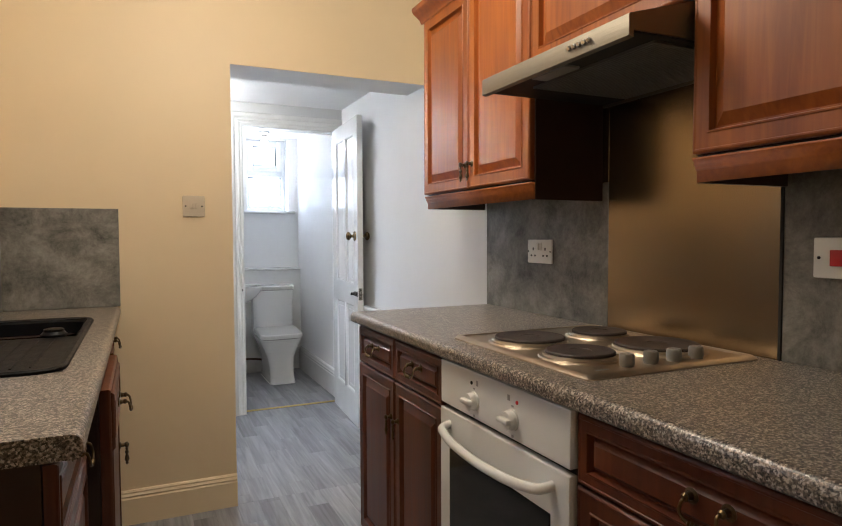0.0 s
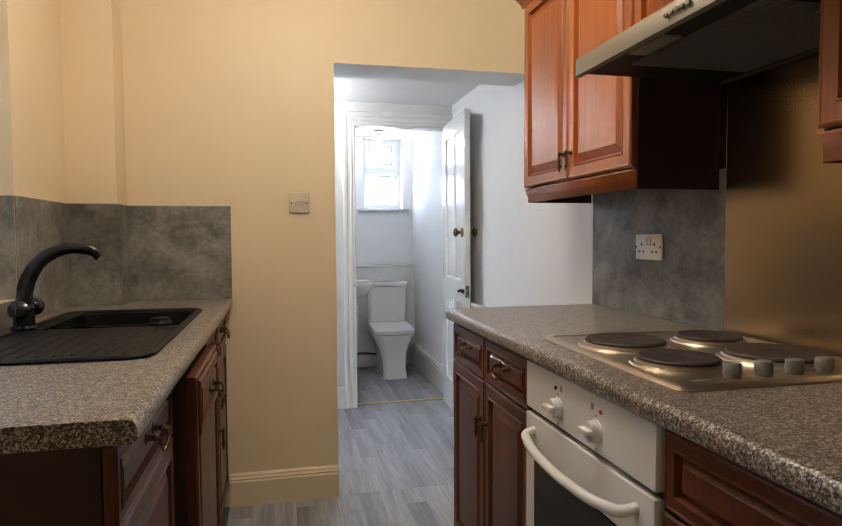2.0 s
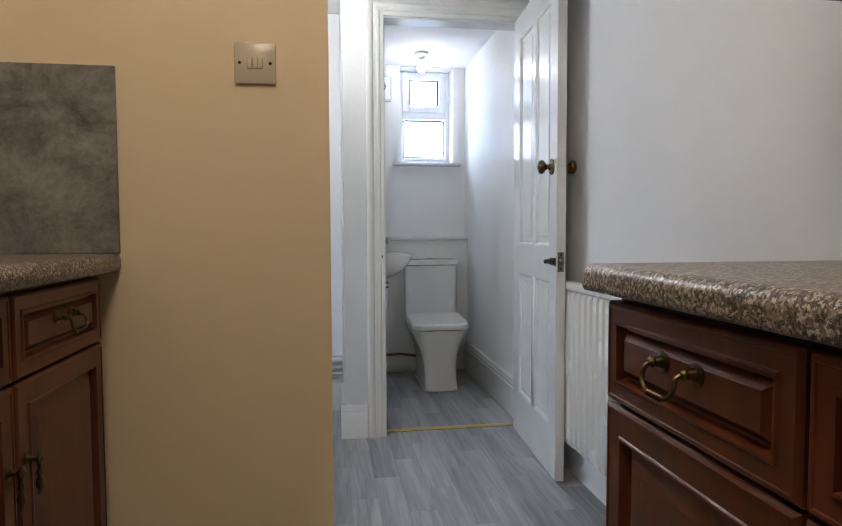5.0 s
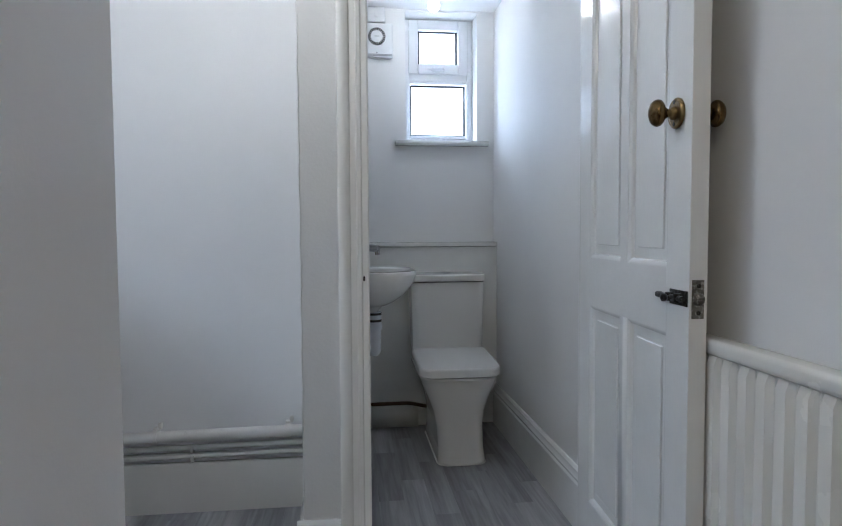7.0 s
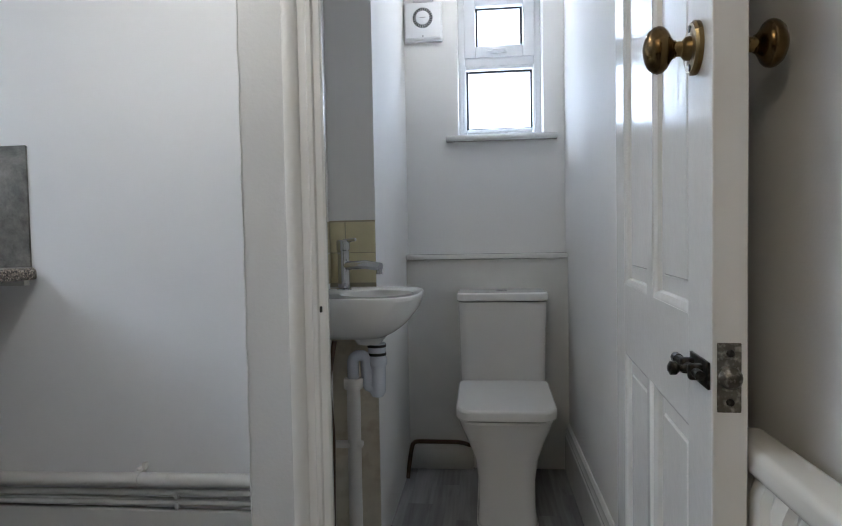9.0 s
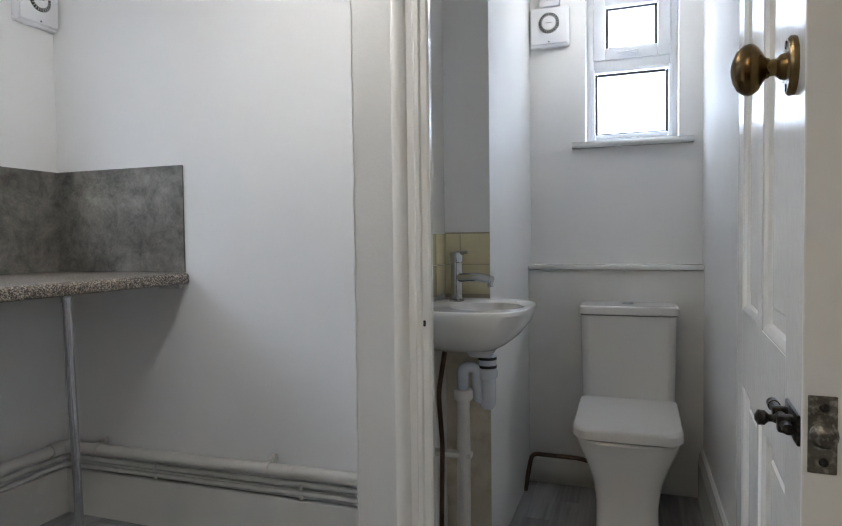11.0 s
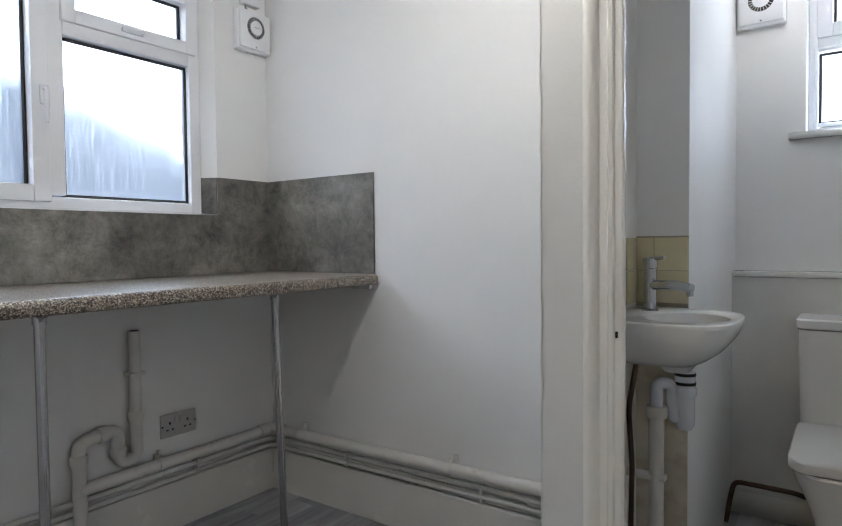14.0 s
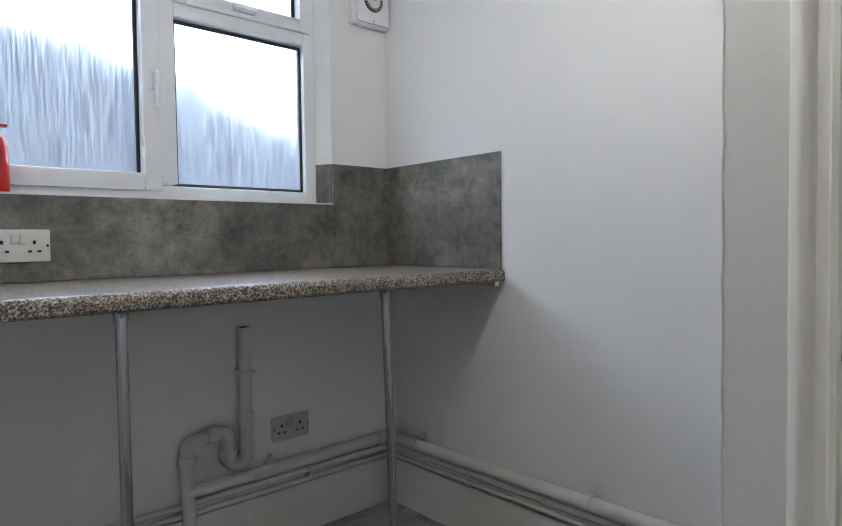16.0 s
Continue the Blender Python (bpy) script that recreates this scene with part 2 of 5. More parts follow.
def glow_mat(name, color, strength):
    m = bpy.data.materials.new(name)
    m.use_nodes = True
    p = m.node_tree.nodes["Principled BSDF"]
    p.inputs["Base Color"].default_value = (*color, 1)
    p.inputs["Emission Color"].default_value = (*color, 1)
    p.inputs["Emission Strength"].default_value = strength
    return m


M_WHITE = wall_paint("white_emulsion", (0.85, 0.85, 0.845))
M_CREAM = wall_paint("magnolia_emulsion", (0.82, 0.665, 0.435), 0.5)
M_CEIL = wall_paint("ceiling_emulsion", (0.87, 0.87, 0.87), 0.8)
M_GLOSS = mat("white_gloss_paint", (0.80, 0.80, 0.78), 0.18, var=0.03, scale=8, fine=60, bump=0.02, rvar=0.05)
M_AGED = mat("aged_gloss_paint", (0.79, 0.775, 0.73), 0.25, var=0.025, scale=6, fine=70, bump=0.02)
# warm white, with the weaker light on the pier face worked into its colour
M_PIER = mat("warm_white_pier_shade", (0.69, 0.68, 0.655), 0.4, var=0.03, scale=3, fine=120, bump=0.03)
M_UPVC = mat("white_upvc", (0.83, 0.84, 0.86), 0.25, var=0.02, scale=5, bump=0.0)
M_GASKET = mat("black_rubber", (0.015, 0.015, 0.017), 0.6, bump=0.02)
M_PLANK = wood_mat("grey_vinyl_plank", (0.19, 0.19, 0.20), (0.41, 0.41, 0.43), 0.42, "Y", 0.20)
M_SUB = mat("vinyl_backing", (0.10, 0.10, 0.105), 0.6)
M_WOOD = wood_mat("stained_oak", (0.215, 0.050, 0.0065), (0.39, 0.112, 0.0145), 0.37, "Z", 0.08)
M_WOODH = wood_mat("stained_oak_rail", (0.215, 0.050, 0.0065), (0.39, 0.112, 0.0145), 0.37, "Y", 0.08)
# the wall units' oak again, darkened in colour for the shade below the worktops
M_BASE = wood_mat("stained_oak_shaded", (0.068, 0.0168, 0.0066), (0.148, 0.039, 0.0132), 0.32, "Z", 0.08)
# brown board taken near black, so the colour carries the cabinet ends' shade
M_CARC = mat("shade_dark_carcass_board", (0.036, 0.014, 0.008), 0.45, var=0.15, scale=4, stretch=(1, 1, 0.1))
M_GREYU = mat("grey_cabinet_underside", (0.30, 0.29, 0.27), 0.55)
M_TOP = speckle_mat("granite_laminate", [(0.0, (0.009, 0.008, 0.0075)), (0.38, (0.115, 0.088, 0.068)), (0.58, (0.32, 0.26, 0.205)), (0.82, (0.63, 0.565, 0.48))], scale=345.0, rough=0.31)
M_CONC = concrete_mat("concrete_laminate")
M_HOOD = mat("dull_hood_steel", (0.20, 0.175, 0.135), 0.5, 0.7, var=0.08, scale=4, fine=200, bump=0.02, stretch=(1, 0.1, 1))
M_STEEL = mat("brushed_steel", (0.37, 0.275, 0.17), 0.26, 1.0, var=0.06, scale=3, fine=300, bump=0.006, stretch=(1, 1, 0.05), rvar=0.05)
M_HOB = mat("stainless_hob", (0.52, 0.44, 0.34), 0.38, 1.0, var=0.06, scale=6, fine=300, bump=0.01, stretch=(1, 0.08, 1))
M_IRON = mat("cast_iron_plate", (0.045, 0.032, 0.026), 0.55, 0.2, var=0.2, scale=14, fine=200, bump=0.03, dirt=(0.10, 0.06, 0.04), dirt_amt=0.5)
M_CHROME = mat("chrome", (0.52, 0.53, 0.55), 0.07, 1.0, var=0.02, bump=0.0, rvar=0.03)
M_TUBE = mat("worn_chrome_tube", (0.46, 0.46, 0.47), 0.09, 1.0, var=0.1, scale=12, bump=0.01, stretch=(1, 1, 0.2))
M_BRASS = mat("antique_brass", (0.14, 0.098, 0.05), 0.32, 1.0, var=0.3, scale=40, fine=220, bump=0.04, dirt=(0.05, 0.035, 0.02), dirt_amt=0.7)
M_BRASSK = mat("worn_brass", (0.22, 0.15, 0.065), 0.28, 1.0, var=0.25, scale=25, fine=150, bump=0.03, dirt=(0.10, 0.07, 0.03), dirt_amt=0.6)
M_BRASSD = mat("dark_worn_brass", (0.15, 0.10, 0.045), 0.24, 1.0, var=0.35, scale=30, fine=150, bump=0.02, dirt=(0.05, 0.033, 0.015), dirt_amt=0.6)
M_GOLD = mat("gold_threshold", (0.62, 0.47, 0.16), 0.3, 1.0, var=0.08)
M_BLACKSINK = mat("black_composite", (0.006, 0.006, 0.007), 0.38, spec=0.13, var=0.2, scale=30, fine=400, bump=0.03)
M_BLACKTAP = mat("black_enamel", (0.012, 0.012, 0.016), 0.16, var=0.1, bump=0.0)
M_OVEN = mat("white_enamel", (0.80, 0.80, 0.78), 0.2, var=0.015, bump=0.0)
M_OVENGL = mat("black_oven_glass", (0.01, 0.01, 0.012), 0.08, var=0.05, bump=0.0)
M_CERAM = mat("white_ceramic", (0.80, 0.80, 0.79), 0.10, var=0.015, scale=4, bump=0.0, rvar=0.04)
M_PVC = mat("white_pvc_pipe", (0.74, 0.72, 0.68), 0.3, var=0.03, scale=8, bump=0.01)
M_PPIPE = mat("painted_pipe", (0.70, 0.70, 0.66), 0.25, var=0.03, scale=8, bump=0.02)
M_TRAP = mat("pale_trap_plastic", (0.70, 0.74, 0.80), 0.25, var=0.03, bump=0.0)
M_COPPER = mat("dull_copper", (0.11, 0.07, 0.05), 0.4, 1.0, var=0.3, scale=20)
M_PLATE = mat("white_switch_plastic", (0.78, 0.77, 0.73), 0.25, var=0.02, bump=0.0)
M_PLATEC = mat("cream_switch_plastic", (0.62, 0.53, 0.40), 0.25, var=0.02, bump=0.0)
# socket plastic greyed to hold the shade found under the worktop
M_PLATEG = mat("shaded_socket_plastic", (0.48, 0.47, 0.46), 0.3, var=0.03, bump=0.0)
# brick brown for the added wall outside the kitchen window
M_BRICK = mat("sky_blocker_brick", (0.20, 0.12, 0.09), 0.85, var=0.25, scale=4, fine=40, bump=0.3)
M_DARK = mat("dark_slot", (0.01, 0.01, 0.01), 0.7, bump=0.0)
M_GREYP = mat("grey_plastic", (0.30, 0.30, 0.29), 0.4, var=0.04, bump=0.0)
M_GREYK = mat("silver_knob_plastic", (0.24, 0.235, 0.225), 0.35, 0.3, var=0.04, bump=0.0)
M_RED = mat("red_plastic", (0.55, 0.02, 0.02), 0.3, var=0.05, bump=0.0)
M_TILE = mat("cream_glazed_tile", (0.68, 0.62, 0.41), 0.14, var=0.06, scale=8, bump=0.01, tint_random=0.06)
M_GROUT = mat("old_grout", (0.42, 0.38, 0.28), 0.8)
M_STAIN = mat("stained_wall_paint", (0.66, 0.60, 0.48), 0.6, var=0.12, scale=9, dirt=(0.42, 0.33, 0.22), dirt_amt=0.6)
M_RAD = mat("radiator_enamel", (0.80, 0.79, 0.74), 0.25, var=0.02, bump=0.0)
M_IRONBLK = mat("blackened_bolt_metal", (0.035, 0.033, 0.03), 0.4, 0.9, var=0.3, scale=50, dirt=(0.2, 0.19, 0.17), dirt_amt=0.5)
M_STRIKE = mat("paint_spattered_plate", (0.13, 0.12, 0.10), 0.35, 0.8, var=0.4, scale=60, dirt=(0.6, 0.57, 0.50), dirt_amt=0.7)
M_FENCE = mat("outside_shape_boards", (0.085, 0.10, 0.13), 0.8, var=0.25, scale=5, stretch=(1, 1, 0.2), tint_random=0.2)
M_GROUND = mat("yard_concrete", (0.20, 0.20, 0.20), 0.85, var=0.2, scale=2)
M_SEAL = mat("white_sealant", (0.75, 0.75, 0.72), 0.4, bump=0.0)
M_GLASS = glass_mat("obscured_glass", False, 0.4, 0.75)
M_WET = glass_mat("misted_glass", True)
M_SKY = glow_mat("bright_overcast", (0.82, 0.91, 1.0), SKY_GLOW)
M_SKYN = glow_mat("bright_north_sky", (0.82, 0.91, 1.0), NORTH_GLOW)
M_BULB = glow_mat("lit_bulb", (1.0, 0.95, 0.88), BULB_GLOW)
M_BULB2 = glow_mat("lit_room_bulb", (1.0, 0.95, 0.88), ROOM_BULB_GLOW)

# ---- geometry helpers ----
def box(bm, x0, x1, y0, y1, z0, z1, bev=0.0, seg=2):
    made = bmesh.ops.create_cube(bm, size=1.0)["verts"]
    for v in made:
        v.co = ((x0 + x1) / 2 + v.co.x * (x1 - x0), (y0 + y1) / 2 + v.co.y * (y1 - y0), (z0 + z1) / 2 + v.co.z * (z1 - z0))
    if bev:
        edges = list({e for v in made for e in v.link_edges})
        bmesh.ops.bevel(bm, geom=edges, offset=bev, segments=seg, affect="EDGES", profile=0.5)
    return bm


def cyl(bm, a, b, r0, r1=None, seg=20, caps=True):
    a, b = Vector(a), Vector(b)
    r1 = r0 if r1 is None else r1
    q = (b - a).to_track_quat("Z", "Y").to_matrix().to_4x4()
    m = Matrix.Translation((a + b) / 2) @ q
    bmesh.ops.create_cone(bm, cap_ends=caps, segments=seg, radius1=r0, radius2=r1, depth=(b - a).length, matrix=m)
    return bm


def lathe(bm, prof, at=(0, 0, 0), axis=(0, 0, 1), seg=24, sx=1.0, sy=1.0):
    """Turns a profile of (radius, height) about an axis; sx, sy squash it across."""
    q = Vector(axis).to_track_quat("Z", "Y").to_matrix().to_4x4()
    m = Matrix.Translation(at) @ q
    rings = []
    for r, h in prof:
        rings.append([bm.verts.new(m @ Vector((max(r, 1e-5) * sx * math.cos(2 * math.pi * k / seg), max(r, 1e-5) * sy * math.sin(2 * math.pi * k / seg), h))) for k in range(seg)])
    for a, b in zip(rings, rings[1:]):
        for k in range(seg):
            bm.faces.new((a[k], a[(k + 1) % seg], b[(k + 1) % seg], b[k]))
    bm.faces.new(rings[0][::-1])
    bm.faces.new(rings[-1])
    return bm


def tube(bm, pts, r, seg=14, bend=0.0, steps=6):
    """A pipe along points, its corners rounded by the radius bend."""
    P = [Vector(p) for p in pts]
    path = [P[0]]
    for i in range(1, len(P) - 1):
        d0, d1 = (P[i - 1] - P[i]), (P[i + 1] - P[i])
        k = min(bend, d0.length * 0.49, d1.length * 0.49)
        a, c = P[i] + d0.normalized() * k, P[i] + d1.normalized() * k
        if k < 1e-4:
            path.append(P[i])
        else:
            for s in range(steps + 1):
                u = s / steps
                path.append(a * (1 - u) ** 2 + P[i] * 2 * u * (1 - u) + c * u * u)
    path.append(P[-1])
    up, rings = None, []
    for i, p in enumerate(path):
        t = (path[min(i + 1, len(path) - 1)] - path[max(i - 1, 0)]).normalized()
        if up is None:
            up = t.orthogonal().normalized()
        up = (up - t * up.dot(t)).normalized()
        side = t.cross(up)
        rad = r[i * (len(r) - 1) // max(1, len(path) - 1)] if isinstance(r, (list, tuple)) else r
        rings.append([bm.verts.new(p + (up * math.cos(2 * math.pi * k / seg) + side * math.sin(2 * math.pi * k / seg)) * rad) for k in range(seg)])
    for a, b in zip(rings, rings[1:]):
        for k in range(seg):
            bm.faces.new((a[k], a[(k + 1) % seg], b[(k + 1) % seg], b[k]))
    bm.faces.new(rings[0][::-1])
    bm.faces.new(rings[-1])
    return bm


def rrect(cx, cy, w, d, r, z, seg=6, front=None):
    """A rounded rectangle as points; front: a larger radius for the two corners towards -y."""
    out = []
    for k, (sx, sy) in enumerate(((1, 1), (-1, 1), (-1, -1), (1, -1))):
        rr = min(front if (front and sy < 0) else r, w / 2 - 1e-4, d / 2 - 1e-4)
        for s in range(seg + 1):
            a = math.pi / 2 * (k + s / seg)
            out.append(Vector((cx + sx * (w / 2 - rr) + rr * math.cos(a), cy + sy * (d / 2 - rr) + rr * math.sin(a), z)))
    return out


def loft(bm, loops, caps=True):
    rings = [[bm.verts.new(p) for p in lp] for lp in loops]
    nn = len(rings[0])
    for a, b in zip(rings, rings[1:]):
        for k in range(nn):
            bm.faces.new((a[k], a[(k + 1) % nn], b[(k + 1) % nn], b[k]))
    if caps:
        bm.faces.new(rings[0][::-1])
        bm.faces.new(rings[-1])
    return bm


def extrude_profile(bm, prof, a, b, out, up=(0, 0, 1)):
    """A moulding: profile (outwards, up) swept straight from a to b."""
    a, b, out, up = Vector(a), Vector(b), Vector(out), Vector(up)
    r0 = [bm.verts.new(a + out * u + up * v) for u, v in prof]
    r1 = [bm.verts.new(b + out * u + up * v) for u, v in prof]
    nn = len(prof)
    for k in range(nn):
        bm.faces.new((r0[k], r0[(k + 1) % nn], r1[(k + 1) % nn], r1[k]))
    bm.faces.new(r0[::-1])
    bm.faces.new(r1)
    return bm


def mesh_of(name, bm, material, crease=0.6):
    bmesh.ops.recalc_face_normals(bm, faces=bm.faces[:])
    for f in bm.faces:
        f.smooth = f.calc_area() < 0.025
    for e in bm.edges:
        if e.calc_face_angle(0.0) > crease:
            e.smooth = False
    me = bpy.data.meshes.new(name)
    bm.to_mesh(me)
    bm.free()
    for m in (material if isinstance(material, (list, tuple)) else (material,)):
        me.materials.append(m)
    return me


def part(name, bm, material, parent, label="", at=None, crease=0.6):
    """Links a bmesh as one mesh object under a thing or under a part."""
    ob = new(name, mesh_of(name, bm, material, crease))
    ob.parent = parent
    if at is not None:
        ob.matrix_local = at
    if label:
        ob["label"] = label
    return ob


def thing(name, at, label, category, group="", kind=""):
    ob = new(name)
    ob.empty_display_size = 0.05
    ob.matrix_world = at if isinstance(at, Matrix) else Matrix.Translation(at)
    return tagged(ob, label, category, group, kind)


def solid(name, bm, material, label, category, group="", kind=""):
    """A thing or a piece of the setting that is one mesh."""
    return tagged(new(name, mesh_of(name, bm, material)), label, category, group, kind)


def B():
    return bmesh.new()

# ---- setting ----
H_K, H_U, H_W = 2.45, 2.11, 2.10
Z_TOP = 0.923

# right-hand wall runs through all three spaces
solid("wall_east", box(B(), 0.0, 0.2, -4.2, 3.2, -0.02, 2.6), M_WHITE, "white painted plaster wall, slightly uneven", "wall", kind="structure")

bm = B()
box(bm, -2.2, -0.951, 0.0, 0.245, -0.02, 2.6)
box(bm, -0.951, 0.0, 0.0, 0.245, 1.966, 2.6)
bmesh.ops.recalc_face_normals(bm, faces=bm.faces[:])
for f in bm.faces:
    f.material_index = 1 if f.normal.y < -0.9 else 0
solid("wall_partition", bm, [M_WHITE, M_CREAM], "plaster partition with an open doorway, magnolia towards the kitchen and white beyond", "wall", kind="structure")

bm = B()
for a in ((-4.2, -2.30, -0.02, 2.6), (-0.63, 0.0, -0.02, 2.6), (-2.30, -0.63, -0.02, 1.0), (-2.30, -0.63, 2.08, 2.6)):
    box(bm, -2.25, -2.005, *a)
solid("wall_west_kitchen", bm, M_CREAM, "magnolia painted kitchen wall with a window over the sink", "wall", kind="structure")
solid("wall_south", box(B(), -2.25, 0.2, -4.4, -4.2, -0.02, 2.6), M_CREAM, "plain magnolia painted kitchen wall", "wall", kind="structure")
solid("wall_boxing", box(B(), -2.005, -1.823, -0.155, 0.0, Z_TOP, 2.5), M_CREAM, "narrow magnolia boxed-in corner beside the sink", "boxing", kind="structure")

# utility room: window wall, back wall
WY0, WY1, WZ0, WZ1 = 0.42, 1.635, 1.165, 2.06
bm = B()
for a in ((0.245, WY0, -0.02, 2.3), (WY1, 2.1, -0.02, 2.3), (WY0, WY1, -0.02, WZ0), (WY0, WY1, WZ1, 2.3)):
    box(bm, -2.56, -2.357, *a)
solid("wall_west_utility", bm, M_WHITE, "white painted wall with a wide white window above the worktop", "wall", kind="structure")
solid("wall_north_utility", box(B(), -2.56, -0.885, 1.892, 2.1, -0.02, 2.3), M_WHITE, "plain white painted wall behind the worktop", "wall", kind="structure")

# toilet room
bm = B()
box(bm, -0.885, -0.835, 1.43, 2.0, -0.02, 2.3)
box(bm, -0.835, -0.742, 1.43, 1.53, -0.02, 2.3)
box(bm, -0.742, 0.0, 1.43, 1.53, 1.965, 2.3)
solid("wall_toilet_front", bm, M_PIER, "white painted stud wall round the toilet doorway", "wall", kind="structure")
solid("wall_toilet_boxing", box(B(), -0.885, -0.687, 2.0, 2.81, -0.02, 2.3), M_WHITE, "white painted pipe boxing beside the basin", "boxing", kind="structure")
TX0, TX1, TZ0, TZ1 = -0.455, -0.088, 1.442, 2.09
bm = B()
for a in ((-0.885, TX0, -0.02, 2.3), (TX1, 0.0, -0.02, 2.3)):
    box(bm, a[0], a[1], 2.81, 3.02, a[2], a[3])
box(bm, TX0, TX1, 2.81, 3.02, -0.02, TZ0)
box(bm, TX0, TX1, 2.81, 3.02, TZ1, 2.3)
solid("wall_toilet_north", bm, M_WHITE, "white painted end wall with a small window", "wall", kind="structure")

# ceilings
solid("ceiling_kitchen", box(B(), -2.25, 0.2, -4.4, 0.0, H_K, 2.65), M_CEIL, "plain white kitchen ceiling", "ceiling", kind="structure")
solid("ceiling_utility", box(B(), -2.56, 0.0, 0.245, 1.43, H_U, 2.3), M_CEIL, "low white painted ceiling", "ceiling", kind="structure")
solid("ceiling_utility_back", box(B(), -2.56, -0.885, 1.43, 1.892, H_U, 2.3), M_CEIL, "low white painted ceiling", "ceiling", kind="structure")
solid("ceiling_toilet", box(B(), -0.885, 0.0, 1.53, 2.81, H_W, 2.3), M_CEIL, "low white painted ceiling", "ceiling", kind="structure")

# boxed panel behind the toilet with its ledge
bm = B()
box(bm, -0.687, 0.0, 2.735, 2.81, 0.0, 0.906, 0.002)
box(bm, -0.687, 0.0, 2.723, 2.81, 0.908, 0.929, 0.004)
solid("trim_toilet_panel", bm, M_GLOSS, "white boarded panel with a thin ledge behind the toilet", "wall panel", kind="structure")

# skirting boards
SKIRT = [(0, 0), (0.020, 0), (0.020, 0.125), (0.016, 0.132), (0.018, 0.140), (0.012, 0.150), (0.012, 0.157), (0.005, 0.165), (0, 0.165)]
def skirt(name, a, b, out, k=1.0, material=None):
    bm = extrude_profile(B(), [(u, v * k) for u, v in SKIRT], a, b, out)
    return solid(name, bm, material or M_GLOSS, "white gloss moulded skirting board", "skirting board", kind="structure")
def plain_skirt(name, a, b, out):
    bm = extrude_profile(B(), [(0, 0), (0.020, 0), (0.020, 0.172), (0.017, 0.176), (0, 0.176)], a, b, out)
    return solid(name, bm, M_AGED, "plain aged white skirting board under the pipes", "skirting board", kind="structure")
skirt("baseboard_kitchen", (-1.43, 0, 0), (-0.951, 0, 0), (0, -1, 0), 0.87, M_CREAM)
skirt("baseboard_pier", (-0.905, 1.43, 0), (-0.781, 1.43, 0), (0, -1, 0), 0.95)
skirt("baseboard_pier_side", (-0.885, 1.43, 0), (-0.885, 1.892, 0), (-1, 0, 0), 0.95)
skirt("baseboard_toilet_east", (0, 1.53, 0), (0, 2.735, 0), (-1, 0, 0), 1.22)
plain_skirt("baseboard_utility_north", (-2.357, 1.892, 0), (-0.905, 1.892, 0), (0, -1, 0))
plain_skirt("baseboard_utility_west", (-2.357, 0.245, 0), (-2.357, 1.872, 0), (1, 0, 0))
skirt("baseboard_toilet_north", (-0.687, 2.735, 0), (-0.41, 2.735, 0), (0, -1, 0), 0.66)

# toilet door frame: architrave, lining, stops
ARCH = [(0, 0), (0, 0.010), (0.005, 0.013), (0.019, 0.013), (0.023, 0.0175), (0.032, 0.0185), (0.036, 0.0145), (0.052, 0.0145), (0.057, 0.020), (0.068, 0.0245), (0.080, 0.026), (0.086, 0.023), (0.088, 0.018), (0.088, 0)]
fr = thing("door_frame", (-0.697, 1.43, 0), "white gloss moulded door frame with chipped paint", "door frame", kind="structure")
def architrave(x, top, right):
    """Moulding up the left side and across the head of the opening, mitred at the corner."""
    bm = B()
    rows = [[bm.verts.new(p) for p in ((x - u, -v, 0.0), (x - u, -v, top + u), (right, -v, top + u))] for u, v in ARCH]
    for a, b in zip(rows, rows[1:]):
        for k in (0, 1):
            bm.faces.new((a[k], a[k + 1], b[k + 1], b[k]))
    bm.faces.new([r[0] for r in rows])
    bm.faces.new([r[2] for r in rows][::-1])
    return bm
part("architrave", architrave(0.005, 1.952, 0.694), M_AGED, fr)
part("sealant_bead", tube(B(), [(-0.188 + 0.0012 * math.sin(k * 2.3), -0.0005, 0.17 + k * 0.06) for k in range(32)], 0.0022, 6), M_SEAL, fr, "uneven white sealant line")
part("lining_left", box(B(), -0.045, -0.030, 0.0, 0.10, 0, 1.955, 0.002), M_AGED, fr)
part("lining_head", box(B(), -0.030, 0.694, 0.0, 0.10, 1.945, 1.964, 0.002), M_GLOSS, fr)
part("door_stop", box(B(), -0.030, -0.022, 0.050, 0.090, 0, 1.945, 0.002), M_AGED, fr)
bm = B()
box(bm, -0.0135, -0.0075, -0.0155, -0.010, 0.843, 0.857, 0.002)
part("keep", bm, M_IRONBLK, fr, "small dark metal bolt keep")

bm = B()
extrude_profile(bm, [(0, 0), (0.034, 0), (0.030, 0.004), (0.017, 0.006), (0.004, 0.004)], (-0.727, 1.478, 0.002), (-0.008, 1.478, 0.002), (0, 1, 0))
solid("threshold_strip", bm, M_GOLD, "thin brass threshold strip across the doorway", "threshold strip")

# ---- outside ----
solid("ground", box(B(), -40, 40, -40, 40, -0.35, -0.16), M_GROUND, "grey concrete back yard", "ground", kind="structure")
bm = B()
bm.faces.new([bm.verts.new(p) for p in ((-6.2, -9, 0.5), (-6.2, 12, 0.5), (-6.2, 12, 9), (-6.2, -9, 9))])
solid("backdrop", bm, M_SKY, "bright white overcast sky", "sky", kind="structure")
bm = B()
